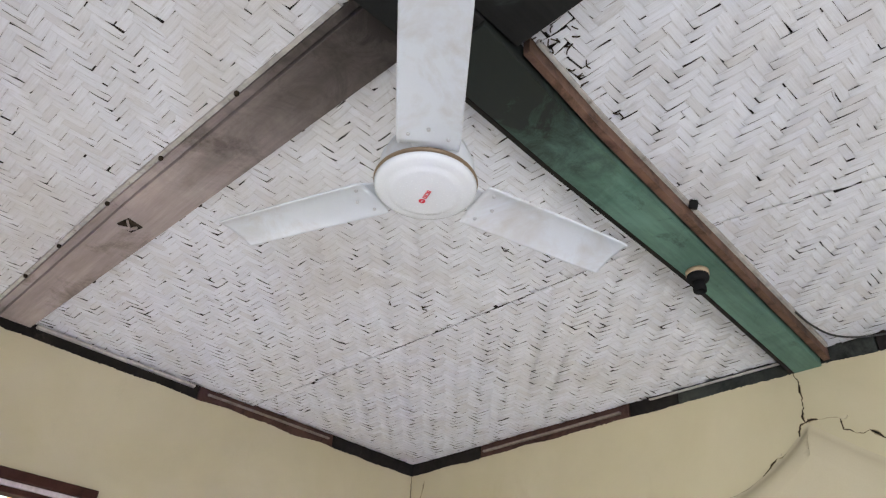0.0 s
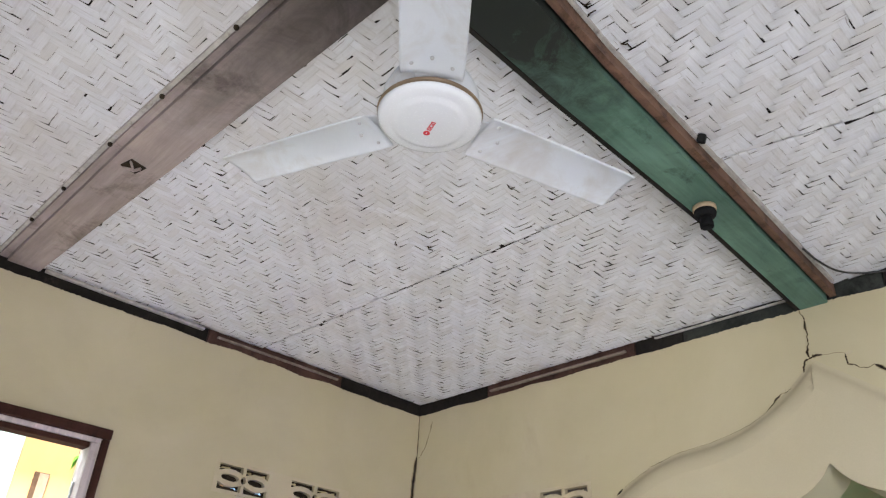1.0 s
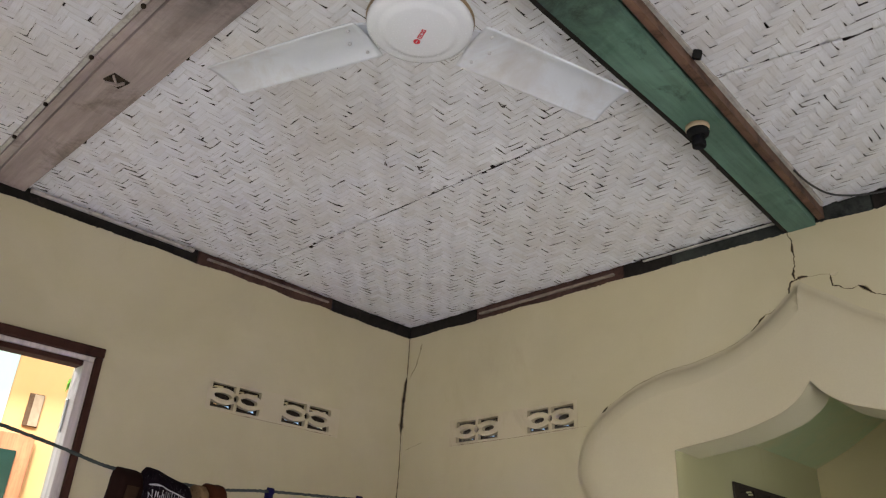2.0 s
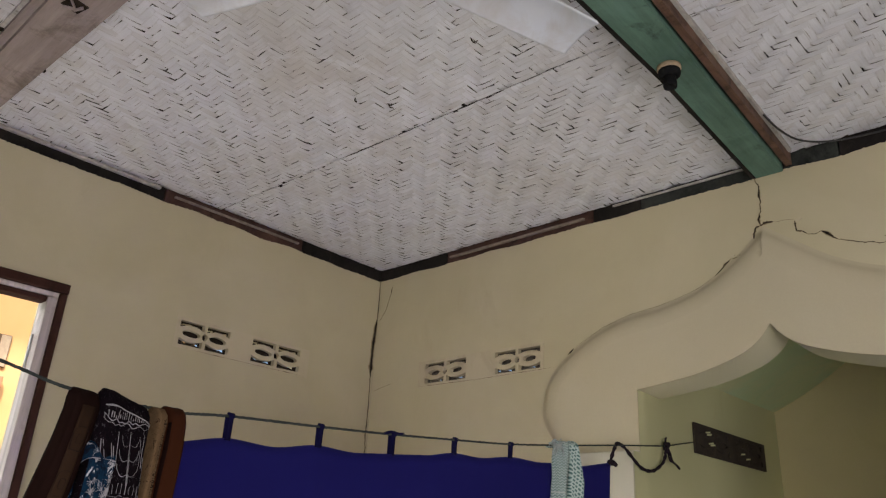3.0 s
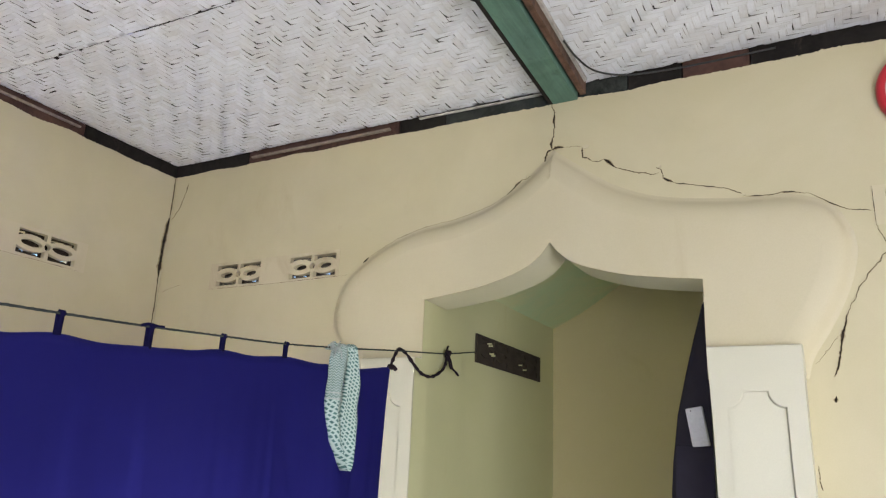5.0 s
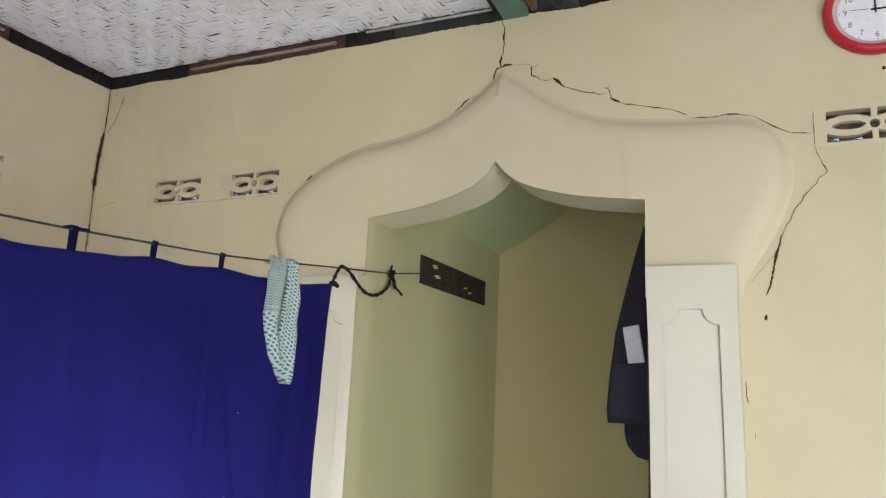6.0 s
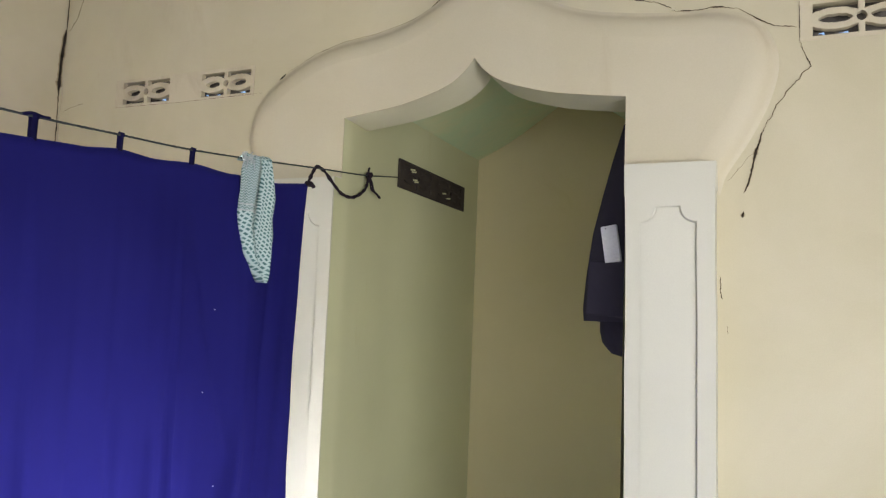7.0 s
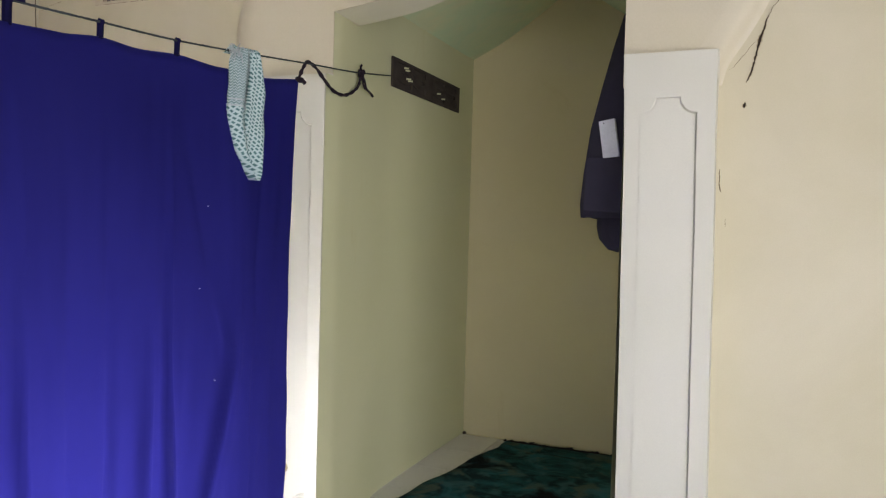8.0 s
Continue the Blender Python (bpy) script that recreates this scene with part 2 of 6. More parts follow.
def painted_timber(name, paint, worn, bare, cover=(0.5, 0.62), scale=4.0, stretch=(1, 1, 1), rough=0.55, darkening=None):
    n = Nodes(name)
    grain = n.noise(45, 6, 0.7, stretch)
    c = n.mix(n.ramp(n.noise(scale, 6, 0.65, None, 0.8), 0.35, 0.65), paint, worn)
    c = n.mix(n.ramp(n.noise(scale * 1.7, 8, 0.72, None, 0.5), *cover), c, bare)
    c = n.mix(0.30, c, n.ramp(grain, 0.3, 0.7, (0.35, 0.35, 0.35, 1), (1, 1, 1, 1)), "MULTIPLY")
    c = n.mix(0.55, c, n.ramp(n.noise(13, 6, 0.7, stretch, 0.4), 0.36, 0.60, (0.38, 0.37, 0.36, 1), (1, 1, 1, 1)), "MULTIPLY")
    if darkening:
        # blotchy darker length of the timber: axis, from, to (in the thing's own metres)
        axis, start, end, black = darkening
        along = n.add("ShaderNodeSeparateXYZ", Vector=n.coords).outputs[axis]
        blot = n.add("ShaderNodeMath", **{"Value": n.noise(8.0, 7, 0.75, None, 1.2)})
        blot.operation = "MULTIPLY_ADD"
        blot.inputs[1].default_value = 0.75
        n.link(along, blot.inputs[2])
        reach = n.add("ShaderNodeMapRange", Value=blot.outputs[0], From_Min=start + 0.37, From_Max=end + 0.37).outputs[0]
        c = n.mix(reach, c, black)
    n.bump(grain, 0.4, 0.0015)
    n.shader.inputs["Specular IOR Level"].default_value = 0.18
    return n.done(c, rough)


ALONG_X, ALONG_Y = (0.08, 1, 1), (1, 0.08, 1)
GREEN_BEAM = painted_timber("green_beam_paint", (0.100, 0.200, 0.150), (0.160, 0.285, 0.225), (0.040, 0.062, 0.050), (0.56, 0.70), 4.0, ALONG_Y, darkening=("Y", -0.30, -0.72, (0.022, 0.026, 0.023)))
DARK_BEAM = painted_timber("near_black_beam", (0.014, 0.015, 0.015), (0.022, 0.022, 0.021), (0.035, 0.045, 0.04), (0.60, 0.72), 5.0, ALONG_Y, 0.8)
GREY_BEAM = painted_timber("grey_brown_beam", (0.46, 0.39, 0.37), (0.38, 0.315, 0.295), (0.20, 0.165, 0.145), (0.54, 0.68), 2.2, ALONG_X, darkening=("X", 0.10, 1.05, (0.035, 0.030, 0.028)))
BROWN_LATH = painted_timber("brown_lath", (0.17, 0.095, 0.065), (0.23, 0.135, 0.095), (0.055, 0.030, 0.022), (0.46, 0.64), 5.0, ALONG_Y, darkening=("Y", -0.62, -0.95, (0.03, 0.02, 0.017)))
RED_PLATE = painted_timber("red_brown_plate", (0.068, 0.035, 0.027), (0.110, 0.058, 0.045), (0.026, 0.016, 0.013), (0.55, 0.7), 6.0)
BLACK_PLATE = painted_timber("blackened_plate", (0.013, 0.011, 0.010), (0.026, 0.021, 0.018), (0.06, 0.046, 0.038), (0.60, 0.74), 6.0, rough=0.85)
GREEN_PLATE = painted_timber("grey_green_plate", (0.034, 0.038, 0.034), (0.052, 0.057, 0.050), (0.016, 0.016, 0.015), (0.5, 0.66), 6.0, rough=0.8)
WHITE_STRIP = painted_timber("white_lath", (0.62, 0.60, 0.57), (0.5, 0.47, 0.43), (0.25, 0.22, 0.19), (0.58, 0.7), 9.0)
DOOR_FRAME = painted_timber("brown_door_frame", (0.050, 0.019, 0.013), (0.080, 0.031, 0.021), (0.022, 0.011, 0.008), (0.55, 0.7), 5.0, (1, 1, 0.08), 0.8)
PINK_JAMB = painted_timber("pale_pink_jamb", (0.78, 0.68, 0.65), (0.82, 0.74, 0.71), (0.50, 0.38, 0.34), (0.58, 0.74), 4.0, (1, 1, 0.08))

FAN_WHITE = surface("fan_enamel", (0.63, 0.67, 0.725), (0.69, 0.73, 0.78), 5, 0.5, 0.05, 300, 0.0003, (0.46, 0.43, 0.40), 7, (0.48, 0.80), speckle=0.03)
FAN_COVER = surface("fan_cover_plastic", (0.74, 0.77, 0.81), (0.77, 0.795, 0.83), 6, 0.25, 0.02, 300, 0.0002, speckle=0.02)
FAN_RING = surface("fan_gold_ring", (0.26, 0.19, 0.13), (0.36, 0.27, 0.18), 20, 0.45, 0.05, 200, 0.0003, metal=0.6)
SCREW = surface("dull_screw", (0.55, 0.56, 0.58), (0.46, 0.46, 0.47), 30, 0.55, 0.05, metal=0.3)
LOGO_RED = surface("logo_red", (0.62, 0.02, 0.04), (0.66, 0.03, 0.05), 30, 0.4, 0.02)
BLACK_PLASTIC = surface("black_bakelite", (0.008, 0.008, 0.009), (0.014, 0.014, 0.014), 20, 0.82, 0.05)
TAN_BASE = surface("tan_wooden_rosette", (0.38, 0.28, 0.18), (0.46, 0.35, 0.23), 30, 0.6, 0.2)
WIRE_BLACK = surface("black_wire", (0.015, 0.015, 0.015), (0.03, 0.03, 0.03), 30, 0.5, 0.05)
VENT_LIGHT = plaster("cream_vent_block", (0.55, 0.48, 0.325), (0.59, 0.52, 0.36), (0.42, 0.34, 0.22), (0.5, 0.75))
VENT_GREY = surface("grey_vent_shade", (0.13, 0.115, 0.095), (0.22, 0.195, 0.165), 22, 0.9, 0.4, stain=(0.08, 0.065, 0.05), stain_scale=18, stain_cover=(0.5, 0.6))
VENT_DARK = surface("dark_brown_vent_block", (0.040, 0.031, 0.025), (0.060, 0.048, 0.038), 12, 0.85, 0.3)
ROPE = surface("grey_green_rope", (0.030, 0.037, 0.035), (0.055, 0.064, 0.060), 60, 0.85, 0.5, 400)
CORD = surface("dark_cloth_cord", (0.012, 0.008, 0.012), (0.025, 0.016, 0.022), 40, 0.95, 0.4, 500)


def cloth(name, colour, other, weave=900.0, rough=0.85, sheen=0.15, fade=2.0):
    n = Nodes(name)
    c = n.mix(n.ramp(n.noise(fade, 5, 0.6), 0.35, 0.68), colour, other)
    threads = n.noise(weave, 2, 0.6)
    c = n.mix(0.2, c, n.ramp(threads, 0.3, 0.7, (0.5, 0.5, 0.5, 1), (1, 1, 1, 1)), "MULTIPLY")
    n.bump(n.noise(28, 4, 0.6), 0.25, 0.003)
    n.shader.inputs["Sheen Weight"].default_value = sheen
    n.shader.inputs["Specular IOR Level"].default_value = 0.05
    return n.done(c, rough)


CURTAIN = cloth("blue_curtain_cloth", (0.0125, 0.0118, 0.104), (0.0172, 0.0165, 0.132), sheen=0.0)
thin = CURTAIN.node_tree.nodes.new("ShaderNodeBsdfTranslucent")     # thin cotton lets daylight through
thin.inputs[0].default_value = (0.245, 0.230, 0.68, 1)
both = CURTAIN.node_tree.nodes.new("ShaderNodeMixShader")
both.inputs[0].default_value = 0.225
CURTAIN.node_tree.links.new(CURTAIN.node_tree.nodes["Principled BSDF"].outputs[0], both.inputs[1])
CURTAIN.node_tree.links.new(thin.outputs[0], both.inputs[2])
CURTAIN.node_tree.links.new(both.outputs[0], CURTAIN.node_tree.nodes["Material Output"].inputs[0])
TAB = cloth("blue_curtain_tape", (0.006, 0.005, 0.030), (0.009, 0.008, 0.042), sheen=0.0)
SPECK = surface("white_lint", (0.7, 0.7, 0.75), (0.8, 0.8, 0.8), 30, 0.9, 0.1)
ROBE = cloth("charcoal_coat_cloth", (0.036, 0.033, 0.047), (0.052, 0.047, 0.066), sheen=0.0)
CARD = surface("white_card", (0.74, 0.74, 0.78), (0.78, 0.78, 0.81), 20, 0.5, 0.05)


def checked_scarf():
    n = Nodes("green_white_checked_cotton")
    xyz = n.add("ShaderNodeSeparateXYZ", Vector=n.coords)
    wob = n.add("ShaderNodeTexNoise", Vector=n.coords, Scale=14.0, Detail=2.0)
    flat = n.add("ShaderNodeCombineXYZ", X=xyz.outputs["Y"], Y=xyz.outputs["Z"])
    bent = n.add("ShaderNodeMix")
    bent.data_type = "VECTOR"
    bent.inputs[0].default_value = 0.022
    n.link(flat.outputs[0], bent.inputs[4])
    n.link(wob.outputs["Color"], bent.inputs[5])
    turned = n.add("ShaderNodeMapping", Vector=bent.outputs[1], Rotation=(0, 0, radians(42)))
    brick = n.add("ShaderNodeTexBrick", Vector=turned.outputs[0], Scale=1.0, Mortar_Size=0.0030, Mortar_Smooth=0.6, Brick_Width=0.0125, Row_Height=0.0088)
    brick.inputs["Color1"].default_value = (0.048, 0.115, 0.108, 1)
    brick.inputs["Color2"].default_value = (0.080, 0.165, 0.155, 1)
    brick.inputs["Mortar"].default_value = (0.40, 0.50, 0.47, 1)
    c = brick.outputs["Color"]
    n.bump(n.noise(300, 3), 0.3, 0.001)
    return n.done(c, 0.9)


def fine_scarf():
    n = Nodes("fine_green_weave_cotton")
    xyz = n.add("ShaderNodeSeparateXYZ", Vector=n.coords)
    tooth = n.add("ShaderNodeMath", **{"Value": xyz.outputs["Y"]})      # zigzag rows
    tooth.operation = "PINGPONG"
    tooth.inputs[1].default_value = 0.0055
    level = n.add("ShaderNodeMath", **{"Value": xyz.outputs["Z"]})
    n.link(tooth.outputs[0], level.inputs[1])
    row = n.add("ShaderNodeMath", **{"Value": level.outputs[0]})
    row.operation = "MULTIPLY"
    row.inputs[1].default_value = 820.0
    wave = n.add("ShaderNodeMath", **{"Value": row.outputs[0]})
    wave.operation = "SINE"
    c = n.mix(n.ramp(wave.outputs[0], 0.0, 0.5), (0.13, 0.20, 0.19), (0.36, 0.43, 0.41))
    c = n.mix(n.mix(0.5, (0, 0, 0), n.ramp(n.noise(40, 3, 0.6), 0.45, 0.7)), c, (0.30, 0.37, 0.35))
    n.bump(n.noise(300, 3), 0.3, 0.001)
    return n.done(c, 0.9)


SCARF, SCARF_FINE = checked_scarf(), fine_scarf()


def batik(name, ground, line, second, scale, cover=(0.55, 0.6), bands=9.0):
    n = Nodes(name)
    turned = n.add("ShaderNodeMapping", Vector=n.coords, Scale=(1, 1.6, 0.8)).outputs[0]
    wave = n.add("ShaderNodeTexWave", Vector=turned, Scale=bands, Distortion=9.0, Detail=3.0, Detail_Scale=4.0)
    wave.bands_direction = "Z"
    motif = n.add("ShaderNodeTexNoise", Vector=turned, Scale=scale, Detail=6.0, Roughness=0.75, Distortion=2.5).outputs["Fac"]
    c = n.mix(n.ramp(motif, 0.42, 0.5), ground, second)
    marks = n.mix(1.0, n.ramp(wave.outputs["Fac"], 0.45, 0.75), n.ramp(motif, *cover), "MULTIPLY")
    c = n.mix(marks, c, line)
    n.bump(n.noise(500, 3), 0.25, 0.001)
    n.shader.inputs["Specular IOR Level"].default_value = 0.03
    return n.done(c, 0.9)


BATIK_NAVY = batik("navy_white_batik", (0.007, 0.009, 0.018), (0.55, 0.55, 0.60), (0.006, 0.024, 0.052), 26)
BATIK_BLACK = batik("black_brown_batik", (0.0035, 0.003, 0.004), (0.075, 0.07, 0.08), (0.007, 0.004, 0.006), 75, (0.56, 0.62), 17.0)
BATIK_LINE = surface("batik_line", (0.22, 0.21, 0.23), (0.48, 0.46, 0.49), 60, 0.9, 0.2, 400)
BATIK_TAN = batik("tan_gold_border", (0.105, 0.064, 0.033), (0.03, 0.016, 0.009), (0.14, 0.088, 0.047), 70)
BROWN_CLOTH = cloth("dark_brown_cloth", (0.012, 0.005, 0.004), (0.020, 0.008, 0.006), sheen=0.0)
STRIPE_BROWN = cloth("pale_brown_stripe_cloth", (0.034, 0.018, 0.011), (0.046, 0.026, 0.016), sheen=0.0)
RUST_CLOTH = cloth("rust_brown_cloth", (0.036, 0.011, 0.005), (0.052, 0.016, 0.006), sheen=0.0)


def rug_cloth():
    n = Nodes("dark_green_prayer_rug")
    pattern = n.noise(5.0, 5, 0.65, (1, 1.3, 1), 1.0)
    c = n.mix(n.ramp(pattern, 0.40, 0.60), (0.006, 0.022, 0.025), (0.020, 0.105, 0.108))
    c = n.mix(n.mix(0.7, (0, 0, 0), n.ramp(n.noise(11, 4, 0.6, None, 0.6), 0.52, 0.64)), c, (0.045, 0.115, 0.108))
    c = n.mix(n.mix(0.7, (0, 0, 0), n.ramp(n.noise(7, 4, 0.6, None, 0.6), 0.54, 0.64)), c, (0.085, 0.105, 0.070))
    c = n.mix(n.ramp(n.noise(2.6, 4, 0.6, None, 0.6), 0.54, 0.62), c, (0.003, 0.005, 0.006))
    n.bump(n.noise(420, 3), 0.7, 0.005)
    n.shader.inputs["Specular IOR Level"].default_value = 0.1
    return n.done(c, 0.95)


RUG = rug_cloth()
TILE = surface("pale_floor_tile", (0.66, 0.63, 0.57), (0.70, 0.67, 0.61), 8, 0.28, 0.05, 150, 0.0004, (0.44, 0.41, 0.35), 3, (0.55, 0.8), spread=0.15)
GROUT = surface("grey_grout", (0.30, 0.28, 0.25), (0.36, 0.33, 0.30), 30, 0.9, 0.3)
CLOCK_RED = surface("red_clock_rim", (0.46, 0.012, 0.028), (0.50, 0.018, 0.035), 20, 0.35, 0.03)
CLOCK_BEZEL = surface("beige_clock_bezel", (0.50, 0.46, 0.40), (0.54, 0.50, 0.44), 20, 0.5, 0.05)
CLOCK_FACE = surface("white_clock_dial", (0.78, 0.78, 0.82), (0.80, 0.80, 0.83), 20, 0.45, 0.02)
CLOCK_BLACK = surface("black_clock_print", (0.015, 0.015, 0.016), (0.02, 0.02, 0.02), 30, 0.5, 0.02)
CLOCK_GREY = surface("grey_clock_print", (0.16, 0.15, 0.15), (0.19, 0.18, 0.18), 30, 0.5, 0.02)

YELLOW_WALL = plaster("yellow_house_paint", (0.76, 0.43, 0.17), (0.80, 0.48, 0.21), (0.66, 0.34, 0.12))
CYAN_WALL = plaster("pale_cyan_house_paint", (0.50, 0.72, 0.66), (0.55, 0.75, 0.69), (0.40, 0.66, 0.58), (0.58, 0.66))
PALE_STRIPE = surface("pale_figured_stripe", (0.10, 0.06, 0.035), (0.16, 0.10, 0.06), 60, 0.9, 0.3, 400)
ORANGE_DOOR = painted_timber("orange_door_paint", (0.55, 0.24, 0.12), (0.60, 0.28, 0.14), (0.44, 0.19, 0.10), (0.6, 0.75), 4.0, (1, 1, 0.1))
DARK_GLASS = surface("dark_green_pane", (0.015, 0.04, 0.03), (0.02, 0.05, 0.04), 10, 0.1, 0.02)
LEAF = surface("green_leaf", (0.13, 0.42, 0.035), (0.18, 0.50, 0.05), 30, 0.5, 0.1)
EARTH = surface("packed_earth", (0.24, 0.19, 0.14), (0.30, 0.25, 0.19), 3, 0.95, 0.5, 60, 0.004, (0.17, 0.16, 0.10), 1.2)
EAVE = surface("brown_eave_boards", (0.05, 0.032, 0.022), (0.075, 0.048, 0.032), 8, 0.8, 0.3, 60, 0.001, stretch=(0.1, 1, 1))
PLAIN_WALL = WALL

# ---- the room: floor, walls, niche ----
CEIL = 2.632          # underside of the woven ceiling
EAST, SOUTH = 4.6, -5.2
NX0, NX1 = 1.491, 2.488   # niche opening
AX = 1.985                # axis of the arch


def rect(x0, x1, z0, z1):
    return [(x0, z0), (x1, z0), (x1, z1), (x0, z1)]


def ragged(x0, x1, z, step=0.006, rough=0.012, seed=0.0):
    """A broken plaster edge from x0 to x1 near the height z."""
    count = int(abs(x1 - x0) / step)
    out = []
    for i in range(count + 1):
        x = x0 + (x1 - x0) * i / count
        out.append((x, z + 0.8 * rough * noise.noise((x * 6, seed, 0)) + 0.25 * rough * noise.noise((x * 38, seed, 3)) + 0.40 * rough * noise.noise((x * 150, seed, 8))))
    return out


def ogee(x0, x1, z_side, z_tip, tip, count=14):
    """The pointed arch line from its left foot over the tip to its right foot."""
    left = [(x0, z_side), (x0 + 0.25 * (tip - x0), z_side + 0.09 * (z_tip - z_side)), (x0 + 0.5 * (tip - x0), z_side + 0.21 * (z_tip - z_side)),
            (x0 + 0.78 * (tip - x0), z_side + 0.46 * (z_tip - z_side)), (x0 + 0.92 * (tip - x0), z_side + 0.72 * (z_tip - z_side)), (tip, z_tip)]
    a = [(p.x, p.y) for p in smooth_line([(x, z, 0) for x, z in left], 4)]
    k = (x1 - tip) / (tip - x0)
    return a + [(tip + (tip - x) * k, z) for x, z in reversed(a[:-1])]


DOOR = (-2.46, -1.568, 2.062)     # clear opening of the doorway: y, y, top
VENT_W = (-1.081, -0.412, 1.987, 2.108)
VENT_N = (0.330, 1.048, 1.982, 2.096)
VENT_E = (2.973, 3.60, 1.985, 2.098)
ARCH_IN = ogee(NX0, NX1, 1.849, 2.021, AX)

# north wall, with the niche opening and holes for the vent blocks
line = [(-0.16, -0.05)] + [(-0.16, 2.575)] + ragged(0.0, EAST, 2.573, seed=2.0) + [(EAST, -0.05), (NX1, -0.05)]
line = line[:-1] + [(NX1 + 0.06, -0.05), (NX1 + 0.06, 1.849)] + [(x, z) for x, z in reversed(ARCH_IN)] + [(NX0 - 0.06, 1.849), (NX0 - 0.06, -0.05)]
holes = [rect(*VENT_N), rect(*VENT_E)]
wall_north = structure("wall_north", plate([line] + holes, 0.15, Matrix.Translation((0, 0.075, 0)) @ NORTH), WALL,
                       "cream painted plaster wall with a pointed niche, cracked above the arch", "wall")

# west wall with the doorway
line = [(SOUTH, -0.05), (DOOR[0], -0.05), (DOOR[0], DOOR[2]), (DOOR[1], DOOR[2]), (DOOR[1], -0.05), (-0.001, -0.05)]
line += ragged(-0.001, SOUTH, 2.572, seed=7.0)
wall_west = structure("wall_west", plate([line, rect(*VENT_W)], 0.15, Matrix.Translation((-0.075, 0, 0)) @ WEST), WALL,
                      "cream painted plaster wall with a doorway and vent blocks", "wall")

# unseen walls behind the camera, their openings assumed for the lamps that light the room
line = rect(-0.15, EAST + 0.15, -0.05, CEIL + 0.1)
structure("wall_south", plate([line, rect(1.9, 4.1, 0.5, 2.1)], 0.15, Matrix.Translation((0, SOUTH - 0.075, 0)) @ NORTH), PLAIN_WALL,
          "unseen plain cream plaster wall with an assumed window opening", "wall")
line = rect(SOUTH, 0.15, -0.05, CEIL + 0.1)
structure("wall_east", plate([line, rect(-3.9, -1.5, 0.0, 2.0)], 0.15, Matrix.Translation((EAST + 0.075, 0, 0)) @ WEST), PLAIN_WALL,
          "unseen plain cream plaster wall with an assumed window opening", "wall")

# timber plates over the walls, flush with the plaster
def plates(parent, runs, along):
    """runs: start, end, material, how far proud."""
    for a, b, material, proud in runs:
        lo_z, hi_z = 2.54, CEIL + 0.03
        if along == "x":
            bm = box((a + 0.002, -proud, lo_z), (b - 0.002, 0.10, hi_z), None, 0.003)
        else:
            bm = box((-0.10, a + 0.002, lo_z), (proud, b - 0.002, hi_z), None, 0.003)
        part("board", bm, material, parent)


# the plaster in front of the plates is a thin skin, so the plates stand just behind its face
plate_north = thing("wall_plate_north", (2.0, 0.05, 2.54), "weathered timber plate in black, red-brown and grey-green lengths", "timber plate", "", "structure")
plates(plate_north, [(-0.1, 0.47, BLACK_PLATE, -0.006), (0.47, 1.30, RED_PLATE, -0.004), (1.30, 1.52, BLACK_PLATE, -0.006), (1.52, 1.98, GREEN_PLATE, -0.005),
                     (1.98, 2.26, GREEN_PLATE, -0.006), (2.26, 2.45, BLACK_PLATE, -0.006), (2.45, 2.67, RED_PLATE, -0.004), (2.67, EAST, BLACK_PLATE, -0.006)], "x")
part("lath", box((0.50, -0.012, 2.596), (1.26, 0.004, 2.606), pose(0, 0, 0, 0, -0.3, 0.2), 0.002), PALE_LATH, plate_north, "thin pale split lath")
plate_west = thing("wall_plate_west", (-0.05, -2.0, 2.54), "weathered timber plate in black and red-brown lengths", "timber plate", "", "structure")
plates(plate_west, [(SOUTH, -1.24, BLACK_PLATE, -0.006), (-1.24, -0.52, RED_PLATE, -0.003), (-0.52, 0.1, BLACK_PLATE, -0.006)], "y")
part("lath", box((-0.004, -1.20, 2.602), (0.010, -0.55, 2.611), pose(0, 0, 0, 0.4, 0, 0), 0.002), PALE_LATH, plate_west, "thin pale split lath")
part("lath", box((-0.004, -1.93, 2.612), (0.016, -1.27, 2.624), pose(0, 0, 0, -0.3, 0, 0), 0.002), WHITE_STRIP, plate_west, "whitewashed split lath")
part("lath", box((1.40, -0.009, 2.619), (1.955, 0.004, 2.625), pose(0, 0, 0, 0, 0.3, 0), 0.002), WHITE_STRIP, plate_north, "whitewashed split lath")

# raised arch surround with a coved edge
ARCH_OUT = [(1.21, 1.54), (1.15, 1.61), (1.09, 1.69), (1.048, 1.78), (1.050, 1.86), (1.082, 1.945), (1.165, 2.025), (1.310, 2.106), (1.440, 2.146), (1.575, 2.162), (1.702, 2.192), (1.813, 2.245), (1.90, 2.306), (1.985, 2.384),
            (2.071, 2.316), (2.190, 2.226), (2.310, 2.168), (2.430, 2.138), (2.600, 2.115), (2.754, 2.106), (2.855, 2.066), (2.903, 1.998), (2.918, 1.921), (2.902, 1.836), (2.868, 1.752), (2.822, 1.669), (2.778, 1.60), (2.76, 1.54)]


def inset(points, d):
    """The line moved by d to its right-hand side."""
    out = []
    for i, p in enumerate(points):
        a, b = points[max(i - 1, 0)], points[min(i + 1, len(points) - 1)]
        t = Vector((b[0] - a[0], b[1] - a[1])).normalized()
        x, z = p[0] + t.y * d, p[1] - t.x * d
        if abs(p[0] - AX) < 1e-6 or (x >= AX) == (p[0] <= AX):      # past the axis: both sides meet in a mitre under the tip
            x, z = AX, 2.384 - 1.32 * d
        out.append((x, z))
    return out


